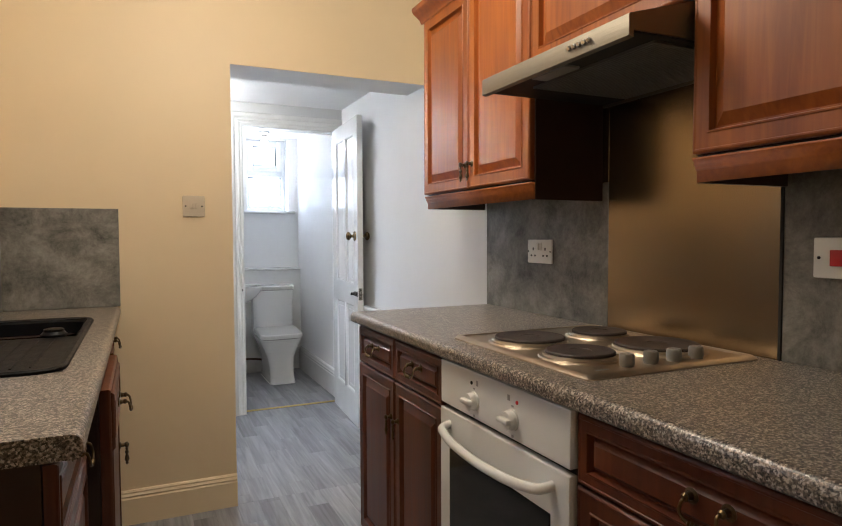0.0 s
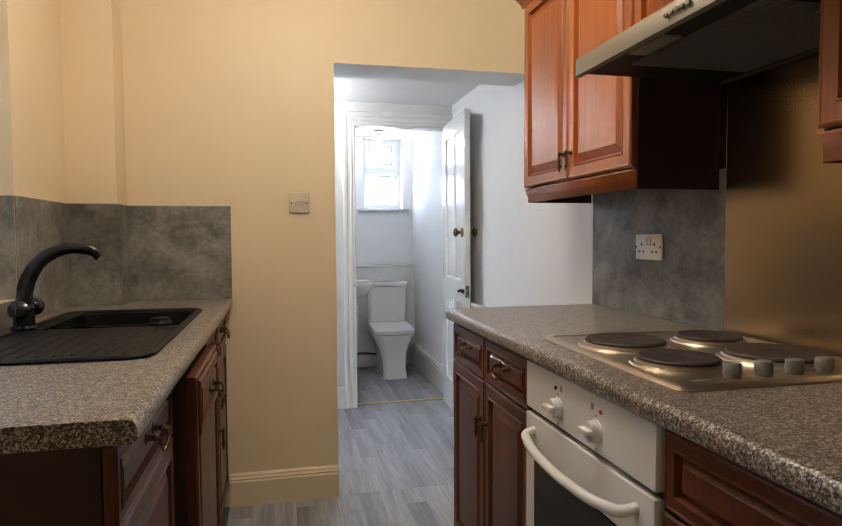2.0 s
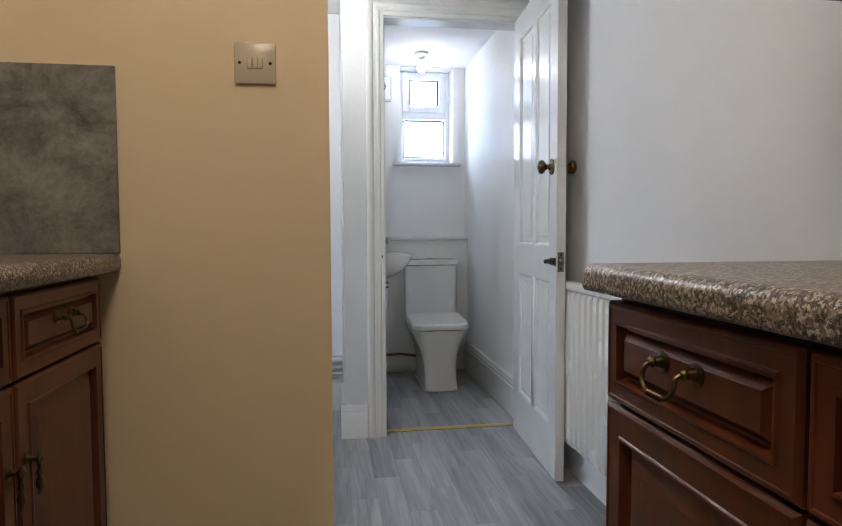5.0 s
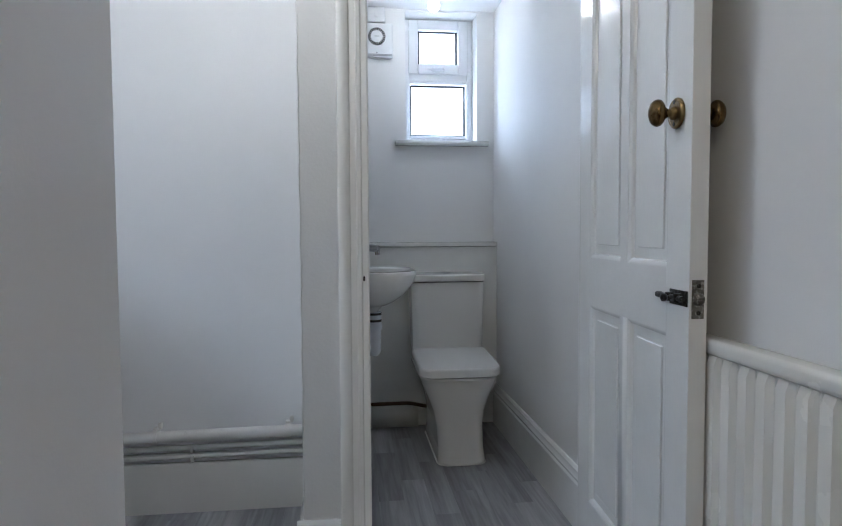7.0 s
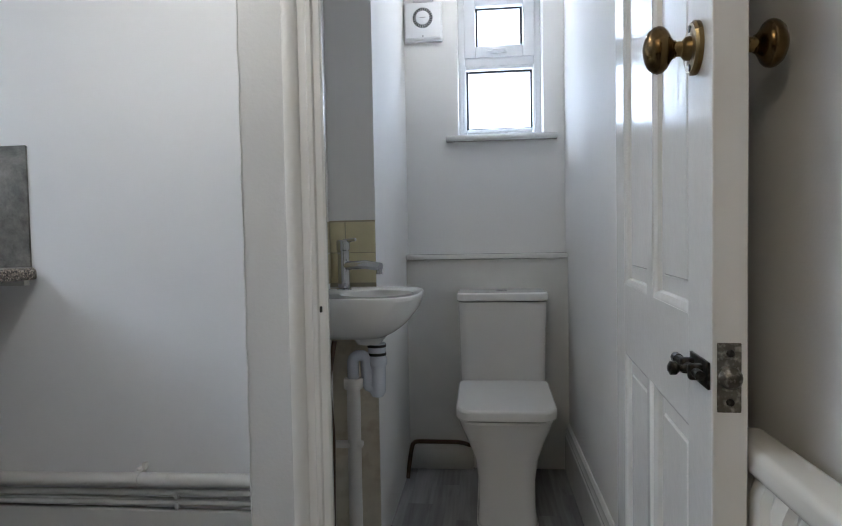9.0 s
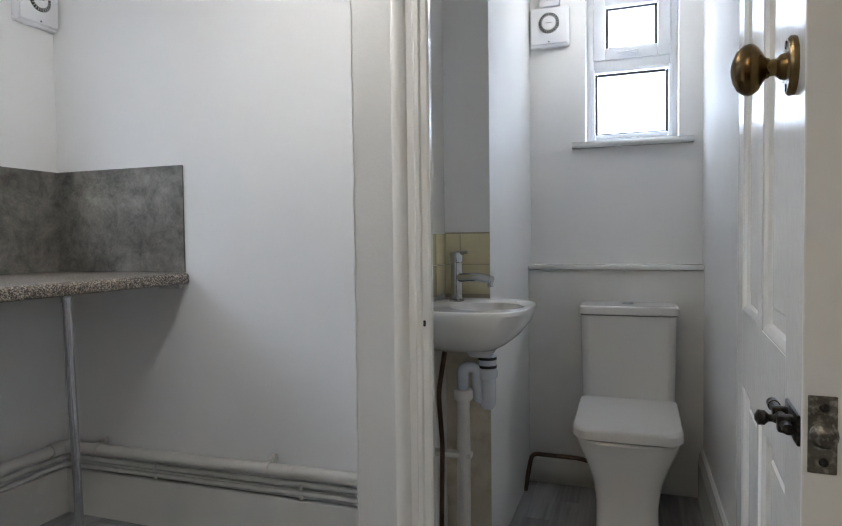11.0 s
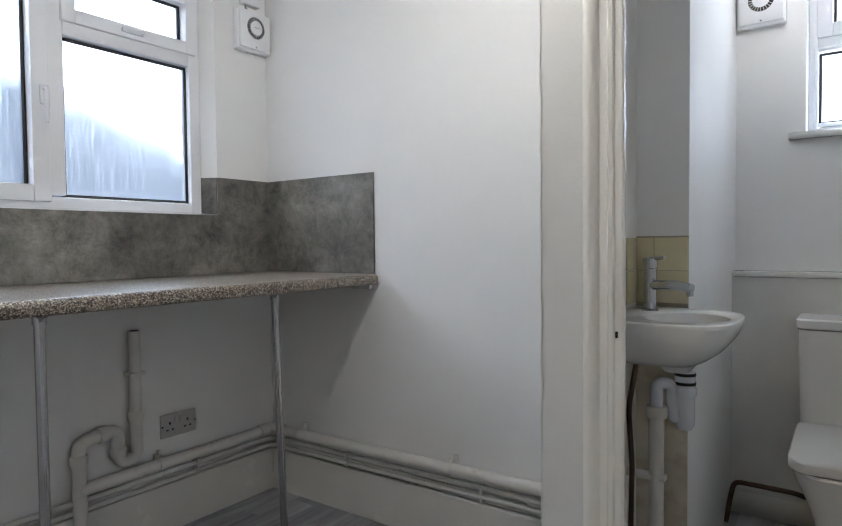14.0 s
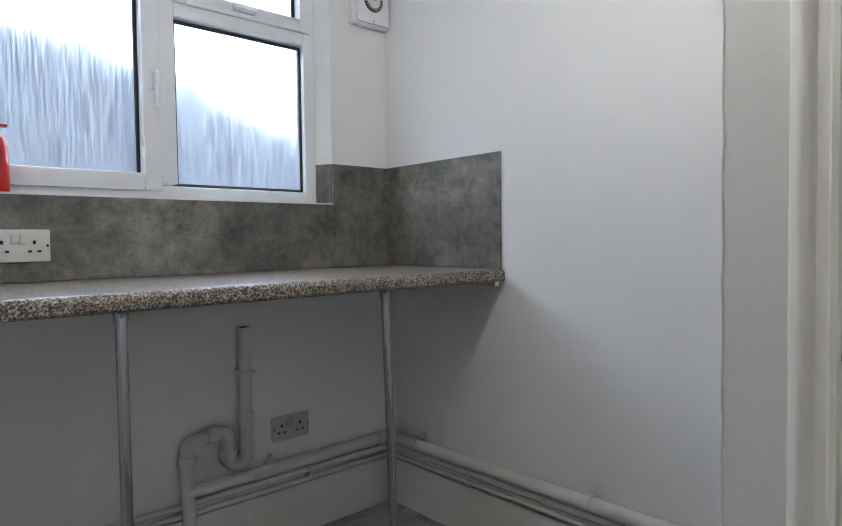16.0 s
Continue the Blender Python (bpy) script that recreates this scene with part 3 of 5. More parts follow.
bm.faces.new([bm.verts.new(p) for p in ((-5, 6.4, 0.5), (6, 6.4, 0.5), (6, 6.4, 9), (-5, 6.4, 9))])
solid("backdrop_north", bm, M_SKYN, "bright white overcast sky", "sky", kind="structure")


# unseen wall, added to cut the direct sky light through the kitchen window
solid("backdrop_sky_blocker", box(B(), -3.5, -3.25, -6.0, -0.15, -0.16, 3.6), M_BRICK, "unseen brick wall added to hold back sky light at the kitchen window", "wall", kind="structure")


# ---- windows ----
def bar(bm, axis, lo, hi, c0, c1, d0, d1):
    """A bar of window profile in the plane across axis 'x' or 'y'."""
    if axis == "x":
        box(bm, d0, d1, lo, hi, c0, c1, 0.004)
    else:
        box(bm, lo, hi, d0, d1, c0, c1, 0.004)


def ring(bm, axis, u0, u1, z0, z1, w, d0, d1):
    bar(bm, axis, u0, u0 + w, z0, z1, d0, d1)
    bar(bm, axis, u1 - w, u1, z0, z1, d0, d1)
    bar(bm, axis, u0 + w, u1 - w, z0, z0 + w, d0, d1)
    bar(bm, axis, u0 + w, u1 - w, z1 - w, z1, d0, d1)
    return bm


def pane_set(parent, axis, u0, u1, z0, z1, d, material):
    """A pane with its black gasket."""
    g = ring(B(), axis, u0 - 0.003, u1 + 0.003, z0 - 0.003, z1 + 0.003, 0.010, d - 0.008, d + 0.009)
    part("gasket", g, M_GASKET, parent)
    bm = box(B(), d - 0.002, d + 0.002, u0, u1, z0, z1) if axis == "x" else box(B(), u0, u1, d - 0.002, d + 0.002, z0, z1)
    ob = part("pane", bm, material, parent)
    ob.visible_shadow = False


def side_window(name, y0, y1, ysplit, label):
    """Wide window: tall casement, and a fixed light with a top-hung vent over it."""
    w = thing(name, (0, 0, 0), label, "window", kind="structure")
    d0, d1, g = -2.475, -2.415, -2.445
    bm = ring(B(), "x", y0, y1, WZ0, WZ1, 0.046, d0, d1)
    bar(bm, "x", ysplit - 0.03, ysplit + 0.03, WZ0 + 0.052, WZ1 - 0.052, d0, d1)
    bar(bm, "x", ysplit + 0.03, y1 - 0.046, 1.742, 1.795, d0, d1)
    part("window_frame", bm, M_UPVC, w)
    sash = part("casement", ring(B(), "x", y0 + 0.030, ysplit - 0.022, WZ0 + 0.028, WZ1 - 0.035, 0.053, d0 + 0.004, d1 + 0.016), M_UPVC, w)
    pane_set(w, "x", y0 + 0.080, ysplit - 0.078, WZ0 + 0.078, WZ1 - 0.085, g, M_WET)
    pane_set(w, "x", ysplit + 0.034, y1 - 0.046, 1.215, 1.737, g, M_WET)
    part("vent_sash", ring(B(), "x", ysplit + 0.022, y1 - 0.020, 1.785, WZ1 - 0.045, 0.045, d0 + 0.004, d1 + 0.016), M_UPVC, w)
    pane_set(w, "x", ysplit + 0.07, y1 - 0.068, 1.832, WZ1 - 0.092, g, M_WET)
    bm = box(B(), -2.40, -2.388, ysplit - 0.052, ysplit - 0.030, 1.50, 1.56, 0.003)
    tube(bm, [(-2.394, ysplit - 0.041, 1.55), (-2.372, ysplit - 0.041, 1.55), (-2.368, ysplit - 0.041, 1.535), (-2.376, ysplit - 0.041, 1.44)], 0.007, 10, 0.01)
    part("casement_handle", bm, M_UPVC, w, "white lever handle")
    ym = (ysplit + y1) / 2
    bm = box(B(), -2.40, -2.390, ym - 0.05, ym + 0.03, 1.800, 1.812, 0.002)
    tube(bm, [(-2.394, ym + 0.02, 1.808), (-2.375, ym + 0.02, 1.806), (-2.372, ym - 0.06, 1.802)], 0.005, 8, 0.006)
    part("vent_handle", bm, M_UPVC, w, "white cockspur handle")
    bm = box(B(), -2.415, -2.357, y0 + 0.001, y1 + 0.010, WZ0 - 0.0, WZ0 + 0.006, 0.002)
    part("window_sill", bm, M_UPVC, w)
    # splayed plaster reveal beside the frame
    part("reveal", extrude_profile(B(), [(-2.3572, WY1), (-2.48, WY1), (-2.48, y1), (-2.415, y1)], (0, 0, WZ0 + 0.0065), (0, 0, WZ1), (1, 0, 0), (0, 1, 0)), M_WHITE, w)
    return w


side_window("window_1", WY0, 1.605, 1.065, "white plastic framed window with misted panes and a top vent")

w = thing("window_2", (0, 0, 0), "small white plastic window with obscured glass and a top vent", "window", kind="structure")
d0, d1 = 2.925, 2.985
bm = ring(B(), "y", TX0, TX1, TZ0, TZ1, 0.030, d0, d1)
bar(bm, "y", TX0 + 0.03, TX1 - 0.03, 1.762, 1.815, d0, d1)
part("window_frame", bm, M_UPVC, w)
pane_set(w, "y", -0.419, -0.126, 1.490, 1.754, 2.955, M_GLASS)
part("vent_sash", ring(B(), "y", -0.428, -0.116, 1.808, TZ1 - 0.005, 0.05, d0 - 0.014, d1 - 0.004), M_UPVC, w)
pane_set(w, "y", -0.374, -0.170, 1.862, 2.036, 2.950, M_GLASS)
bm = box(B(), -0.31, -0.24, 2.898, 2.911, 1.822, 1.834, 0.002)
tube(bm, [(-0.25, 2.905, 1.832), (-0.25, 2.888, 1.832), (-0.33, 2.884, 1.826)], 0.005, 8, 0.006)
part("vent_handle", bm, M_UPVC, w, "white cockspur handle")
part("bead", ring(B(), "y", -0.437, -0.108, 1.472, 1.772, 0.016, d0 - 0.006, d0 + 0.01), M_UPVC, w)
bm = extrude_profile(B(), [(0, 0), (0.035, 0), (0.042, 0.006), (0.042, 0.018), (0.035, 0.024), (0, 0.024)], (-0.508, 2.812, 1.418), (-0.034, 2.812, 1.418), (0, -1, 0))
box(bm, TX0 + 0.001, TX1 - 0.001, 2.812, 2.925, 1.43, 1.4425)
part("window_sill", bm, M_GLOSS, w, "white gloss painted sill board")

# kitchen window over the sink
w = thing("window_3", (0, 0, 0), "white plastic framed kitchen window over the sink", "window", kind="structure")
bm = ring(B(), "x", -2.30, -0.63, 1.0, 2.08, 0.055, -2.16, -2.10)
bar(bm, "x", -1.50, -1.44, 1.22, 2.025, -2.16, -2.10)
part("window_frame", bm, M_UPVC, w)
pane_set(w, "x", -2.245, -1.50, 1.22, 2.025, -2.13, M_WET)
pane_set(w, "x", -1.44, -0.685, 1.22, 2.025, -2.13, M_WET)


# ---- floor ----
fl = solid("floor", box(B(), -2.6, 0.05, -4.3, 2.9, -0.16, -0.003), M_SUB, "grey wood-effect vinyl floor", "floor", kind="structure")
plank_meshes = {}
def plank(x0, x1, y0, y1):
    w_, d_ = round(x1 - x0, 3), round(y1 - y0, 3)
    if (w_, d_) not in plank_meshes:
        plank_meshes[(w_, d_)] = mesh_of("plank", box(B(), 0.0002, w_ - 0.0002, 0.0002, d_ - 0.0002, -0.003, 0.0, 0.0002, 1), M_PLANK)
    ob = new("plank", plank_meshes[(w_, d_)])
    ob.parent = fl
    ob.location = (x0, y0, 0)


def plank_floor(x0, x1, y0, y1, wide=0.098, long=0.49):
    cols = max(1, round((x1 - x0) / wide))
    cw = (x1 - x0) / cols
    for c in range(cols):
        off = ((c * 0.37) % 1.0) * long
        ys = [y0]
        y = y0 + off
        while y < y1 - 0.02:
            if y > y0 + 0.02:
                ys.append(y)
            y += long
        ys.append(y1)
        for a, b in zip(ys, ys[1:]):
            plank(x0 + c * cw, x0 + (c + 1) * cw, a, b)


# ---- kitchen ----
def front(w, h, t=0.02, rail=0.052):
    """A raised-panel door or drawer front: width along x, height along z, face towards -y."""
    bm = B()
    box(bm, -w / 2, w / 2, 0, t, -h / 2, h / 2)
    bmesh.ops.bevel(bm, geom=[e for e in bm.edges if all(v.co.y < t * 0.5 for v in e.verts)], offset=0.005, segments=2, affect="EDGES", profile=0.35)
    f = min(bm.faces, key=lambda q: q.calc_center_median().y + (0 if q.normal.y < -0.99 else 9))
    def inset(th, dep):
        bmesh.ops.inset_region(bm, faces=[f], thickness=th, depth=dep)
    rail = min(rail, h * 0.26, w * 0.2)
    inset(0.004, 0.0)
    inset(0.0015, -0.0015)
    inset(rail - 0.012, 0.0)
    inset(0.003, 0.0025)
    inset(0.004, 0.0)
    inset(0.005, -0.014)
    inset(0.005, 0.0)
    inset(min(0.034, h * 0.11), 0.0115)
    return bm


def drop_pull(parent, at):
    """A small brass drop pull on a round rose."""
    bm = lathe(B(), [(0.010, 0), (0.011, 0.002), (0.006, 0.005), (0.005, 0.014), (0.009, 0.018), (0.009, 0.022), (0.002, 0.026)], at, (0, -1, 0), 14)
    x, y, z = at
    lathe(bm, [(0.002, 0), (0.004, -0.006), (0.003, -0.012), (0.0055, -0.018), (0.003, -0.024), (0.006, -0.034), (0.0065, -0.040), (0.003, -0.047), (0.0045, -0.051), (0.001, -0.055)], (x, y - 0.019, z - 0.004), (0, 0, 1), 12)
    return part("handle", bm, M_BRASS, parent, "antique brass drop pull")


def bail_pull(parent, at, w=0.064):
    """A swan-neck brass bail handle on two roses."""
    x, y, z = at
    bm = B()
    for s in (-1, 1):
        lathe(bm, [(0.012, 0), (0.013, 0.002), (0.007, 0.004), (0.005, 0.012), (0.007, 0.016), (0.004, 0.020)], (x + s * w / 2, y, z), (0, -1, 0), 14)
    tube(bm, [(x - w / 2, y - 0.014, z), (x - w / 2 + 0.002, y - 0.024, z - 0.002), (x - w / 2 - 0.001, y - 0.028, z - 0.018), (x - w / 2 + 0.012, y - 0.029, z - 0.029), (x + w / 2 - 0.012, y - 0.029, z - 0.029), (x + w / 2 + 0.001, y - 0.028, z - 0.018), (x + w / 2 - 0.002, y - 0.024, z - 0.002), (x + w / 2, y - 0.014, z)], 0.0027, 10, 0.007)
    for k in (-0.012, -0.006, 0, 0.006, 0.012):
        lathe(bm, [(0.0025, -0.003), (0.0048, 0), (0.0025, 0.003)], (x + k, y - 0.029, z - 0.029), (1, 0, 0), 10)
    return part("handle", bm, M_BRASS, parent, "antique brass swan-neck bail handle")


def fit_front(cab, name, w, h, x, z, y, material, pull=None, px=0.0, pz=0.0):
    d = part(name, front(w, h), material, cab, at=Matrix.Translation((x, y, z)), crease=0.2)
    if pull:
        pull(d, (px, 0.002, pz))
    return d


def base_unit(name, at, width, cols, label, depth=0.56, extra=0.0):
    """A base cabinet: carcass, plinth, one drawer front and one door in each column; face towards -y."""
    cab = thing(name, at, label, "cabinet", "fitted kitchen base units")
    part("body", box(B(), 0, width, 0.022, depth, 0.10, 0.883, 0.001), M_CARC, cab)
    part("plinth", box(B(), 0, width, 0.065, 0.085, 0.0, 0.10, 0.001), M_CARC, cab)
    cw = width / cols
    for c in range(cols):
        cx = (c + 0.5) * cw
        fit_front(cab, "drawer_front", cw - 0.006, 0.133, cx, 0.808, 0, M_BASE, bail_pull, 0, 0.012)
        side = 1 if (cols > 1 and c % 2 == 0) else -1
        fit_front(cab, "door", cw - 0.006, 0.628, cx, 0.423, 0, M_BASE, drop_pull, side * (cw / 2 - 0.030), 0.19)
    return cab


FACE_E = lambda y, x=-0.600: Matrix.Translation((x, y, 0)) @ Matrix.Rotation(radians(-90), 4, "Z")
FACE_W = lambda y, x=-1.425: Matrix.Translation((x, y, 0)) @ Matrix.Rotation(radians(90), 4, "Z")

base_unit("base_cabinet", FACE_E(-0.637, -0.583), 0.705, 2, "stained oak base cabinet with two drawers and two panelled doors, darkened for shade")
base_unit("base_cabinet", FACE_E(-1.905, -0.583), 0.60, 1, "stained oak base cabinet beside the white oven, darkened for shade")
base_unit("base_cabinet", FACE_E(-2.507, -0.583), 0.60, 1, "stained oak base cabinet under the worktop, darkened for shade")
# opposite run, under the sink
base_unit("base_cabinet", FACE_W(-0.79, -1.430), 0.74, 2, "stained oak sink cabinet with brass handles, darkened for shade", 0.55)
base_unit("base_cabinet", FACE_W(-1.795, -1.440), 0.49, 1, "stained oak end cabinet with brass handles, darkened for shade", 0.54)
ap = thing("appliance_front", FACE_W(-1.278, -1.392), "stained oak panelled door on an integrated appliance, standing proud", "appliance door")
part("body", box(B(), 0.006, 0.464, 0.026, 0.58, 0.10, 0.86, 0.003), M_CARC, ap)
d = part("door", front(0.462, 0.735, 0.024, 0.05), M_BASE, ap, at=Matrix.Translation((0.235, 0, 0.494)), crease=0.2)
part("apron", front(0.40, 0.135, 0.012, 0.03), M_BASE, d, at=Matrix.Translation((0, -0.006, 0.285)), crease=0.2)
bail_pull(ap, (0.235, -0.008, 0.785), 0.075)
drop_pull(ap, (0.43, 0.0, 0.60))


def worktop(name, x0, x1, y0, y1, z0, z1, nose, label):
    """A laminate worktop with a rounded nose on its front edge."""
    r = (z1 - z0) * 0.45
    prof = []
    s = 1 if nose == "+x" else -1
    xf, xb = (x1, x0) if s > 0 else (x0, x1)
    for k in range(7):
        a = math.pi / 2 * k / 6
        prof.append((xf - s * r + s * r * math.sin(a), z1 - r + r * math.cos(a)))
    for k in range(5):
        a = math.pi / 2 * k / 4
        q = r * 0.5
        prof.append((xf - s * q + s * q * math.cos(a), z0 + q - q * math.sin(a)))
    prof += [(xb, z0), (xb, z1)]
    bm = extrude_profile(B(), prof, (0, y0, 0), (0, y1, 0), (1, 0, 0))
    return solid(name, bm, M_TOP, label, "worktop")


worktop("worktop", -0.605, -0.0, -3.1, -0.608, 0.885, Z_TOP, "-x", "speckled brown granite-effect laminate worktop with a rounded edge")
# opposite worktop, cut out round the sink
SX0, SX1, SY0, SY1 = -1.93, -1.475, -1.345, -0.40
bm = B()
prof = []
for k in range(7):
    a = math.pi / 2 * k / 6
    prof.append((-1.405 - 0.017 + 0.017 * math.sin(a), Z_TOP - 0.017 + 0.017 * math.cos(a)))
prof += [(-1.405, 0.893), (-1.413, 0.885), (-1.48, 0.885), (-1.48, Z_TOP)]
for ya, yb in ((-1.815, -1.335), (-1.335, -0.41), (-0.41, -0.001)):
    extrude_profile(bm, prof, (0, ya, 0), (0, yb, 0), (1, 0, 0))
back = [(-1.48, 0.885), (-1.925, 0.885), (-2.004, 0.885), (-2.004, Z_TOP), (-1.925, Z_TOP), (-1.48, Z_TOP)]
extrude_profile(bm, back, (0, -1.815, 0), (0, -1.335, 0), (1, 0, 0))
extrude_profile(bm, back, (0, -0.41, 0), (0, -0.001, 0), (1, 0, 0))
extrude_profile(bm, back[1:5], (0, -1.335, 0), (0, -0.41, 0), (1, 0, 0))
bmesh.ops.remove_doubles(bm, verts=bm.verts[:], dist=0.0004)
solid("worktop", bm, M_TOP, "speckled granite-effect laminate worktop with a cut end, round the sink", "worktop")

# upstands
def splash(name, x0, x1, y0, y1, z0, z1, label="mottled grey concrete-effect splashback panel", material=None):
    return solid(name, box(B(), x0, x1, y0, y1, z0, z1, 0.0015, 1), material or M_CONC, label, "splashback")

Z1K = 1.325
splash("splashback", -1.823, -1.405, -0.009, 0.0, Z_TOP, Z1K)
splash("splashback", -1.823, -1.814, -0.155, -0.009, Z_TOP, Z1K, "narrow grey concrete-effect strip on the boxed corner")
splash("splashback", -1.996, -1.814, -0.164, -0.155, Z_TOP, Z1K, "grey concrete-effect panel on the boxed corner")
splash("splashback", -2.005, -1.996, -0.63, -0.155, Z_TOP, Z1K, "grey concrete-effect panel beside the kitchen window")
splash("splashback", -2.005, -1.996, -1.80, -0.63, Z_TOP, 1.0, "low grey concrete-effect panel under the kitchen window")
splash("splashback", -2.10, -2.005, -0.639, -0.630, 1.0, Z1K, "grey concrete-effect strip in the kitchen window reveal")
splash("splashback", -0.009, 0.0, -1.340, -0.608, Z_TOP, 1.372, "mottled grey concrete-effect splashback under the wall cabinet")
splash("splashback", -0.009, 0.0, -1.3405, -1.300, 1.3725, 1.66, "narrow brushed steel strip beside the wall cabinet", M_STEEL)
splash("splashback", -0.009, 0.0, -3.1, -1.909, Z_TOP, 1.372, "mottled grey concrete-effect splashback beside the hob")
sp = splash("splashback", -0.010, 0.0, -1.902, -1.3415, Z_TOP, 1.66, "brushed stainless steel splashback behind the hob", M_STEEL)
solid("trim_splash_joint", box(B(), -0.012, 0.0, -1.909, -1.902, Z_TOP, 1.64), M_DARK, "dark joint strip beside the steel", "trim", kind="structure")


def wall_unit(name, y, width, z0, z1, cols, label, pelmet=True, deep=0.27, ends=(True, True)):
    """A wall cabinet with panelled doors, cornice and light pelmet; face towards -y."""
    cab = thing(name, Matrix.Translation((-deep - 0.02, y, 0)) @ Matrix.Rotation(radians(-90), 4, "Z"), label, "cabinet", "fitted kitchen wall units")
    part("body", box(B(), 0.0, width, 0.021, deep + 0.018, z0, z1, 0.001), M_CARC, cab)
    part("underside", box(B(), 0.016, width - 0.016, 0.03, deep + 0.016, z0 - 0.004, z0 - 0.0005), M_GREYU, cab)
    cw = width / cols
    for c in range(cols):
        pull, px = (drop_pull, (1 if c % 2 == 0 else -1) * (cw / 2 - 0.024)) if pelmet else (None, 0)
        fit_front(cab, "door", cw - 0.004, z1 - z0 - 0.004, (c + 0.5) * cw, (z0 + z1) / 2, 0, M_WOOD, pull, px, -(z1 - z0) / 2 + 0.085)
    CORN = [(0, 0), (0.006, 0), (0.010, 0.012), (0.022, 0.022), (0.040, 0.036), (0.046, 0.046), (0.046, 0.056), (0, 0.056)]
    e0 = 0.03 if ends[0] else 0
    e1 = 0.03 if ends[1] else 0
    part("cornice", extrude_profile(B(), CORN, (-e0, 0.01, z1), (width + e1, 0.01, z1), (0, -1, 0)), M_WOODH, cab)
    if pelmet:
        PEL = [(0.0, 0), (0.0, 0.050), (0.016, 0.050), (0.016, 0.045), (0.010, 0.041), (0.013, 0.036), (0.007, 0.032), (0.009, 0.028), (0.003, 0.024), (0.003, 0.0)]
        part("pelmet", extrude_profile(B(), [(u - 0.022, v) for u, v in PEL], (0, 0.0, z0 - 0.055), (width, 0.0, z0 - 0.055), (0, -1, 0)), M_WOODH, cab)
        if ends[0]:
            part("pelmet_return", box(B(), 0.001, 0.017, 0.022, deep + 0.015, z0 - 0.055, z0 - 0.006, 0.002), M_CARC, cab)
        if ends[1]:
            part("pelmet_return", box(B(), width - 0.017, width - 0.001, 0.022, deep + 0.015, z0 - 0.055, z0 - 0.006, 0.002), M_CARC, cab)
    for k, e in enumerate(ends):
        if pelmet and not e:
            # end panel whose near-black colour stands in for its unlit side
            part("end_panel", box(B(), -0.0015 + k * (width - 0.0145), 0.0145 + k * (width - 0.0130), 0.0215, deep + 0.0185, z0 - 0.056, z1 - 0.002, 0.001), M_CARC, cab, "end panel, near black for its shade")
    return cab


wall_unit("wall_cabinet", -0.573, 0.738, 1.372, 2.06, 2, "orange stained oak wall cabinet with two raised-panel doors", deep=0.262, ends=(True, False))
wall_unit("wall_cabinet", -1.312, 0.588, 1.70, 2.06, 1, "short stained oak cabinet above the cooker hood", pelmet=False, deep=0.262, ends=(False, False))
wall_unit("wall_cabinet", -1.901, 0.66, 1.372, 2.06, 1, "orange stained oak wall cabinet with a large raised-panel door", deep=0.272, ends=(False, True))

# cooker hood
hd = thing("cooker_hood", (0, -1.322, 0), "brushed steel visor cooker hood with push buttons and dark filter", "cooker hood")
prof = [(-0.012, 1.60), (-0.012, 1.695), (-0.262, 1.695), (-0.445, 1.643), (-0.447, 1.640), (-0.447, 1.600), (-0.435, 1.597), (-0.435, 1.612), (-0.02, 1.612), (-0.02, 1.60)]
bm = extrude_profile(B(), prof, (0, 0, 0), (0, -0.566, 0), (1, 0, 0))
part("canopy", bm, M_HOOD, hd)
# near-black sheet paints the shade under the canopy, behind the grille
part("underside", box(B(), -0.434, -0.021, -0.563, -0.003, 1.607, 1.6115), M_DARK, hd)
bm = B()
for k in range(30):
    box(bm, -0.36 + k * 0.0108, -0.355 + k * 0.0108, -0.545, -0.12, 1.601, 1.607)
for k in range(9):
    box(bm, -0.36, -0.04, -0.545 + k * 0.05, -0.541 + k * 0.05, 1.602, 1.6065)
part("filter_grille", bm, M_GREYK, hd, "dark mesh grease filter")
part("light_cover", box(B(), -0.42, -0.375, -0.33, -0.20, 1.600, 1.607, 0.002), M_GREYP, hd)
for k in range(5):
    part("button", lathe(B(), [(0.006, 0), (0.006, 0.006), (0.004, 0.008)], (-0.4465, -0.385 - k * 0.0165, 1.622), (-1, 0, 0), 12), M_CHROME, hd)

# oven
ov = thing("oven", FACE_E(-1.345, -0.590), "white enamelled built-in electric oven with two knobs", "oven")
part("body", box(B(), 0.004, 0.552, 0.02, 0.56, 0.12, 0.88, 0.002), M_DARK, ov)
part("control_panel", box(B(), 0.003, 0.553, 0.0, 0.02, 0.762, 0.878, 0.003), M_OVEN, ov)
dr = part("oven_door", box(B(), 0.003, 0.553, -0.002, 0.02, 0.20, 0.750, 0.004), M_OVEN, ov)
part("door_glass", box(B(), 0.06, 0.496, -0.0045, -0.001, 0.30, 0.655, 0.002), M_OVENGL, dr, "black oven door glass")
bm = tube(B(), [(0.055, 0.004, 0.715), (0.06, -0.030, 0.708), (0.14, -0.046, 0.698), (0.278, -0.050, 0.693), (0.416, -0.046, 0.698), (0.496, -0.030, 0.708), (0.501, 0.004, 0.715)], 0.011, 14, 0.04)
part("door_handle", bm, M_OVEN, dr, "white curved bar handle")
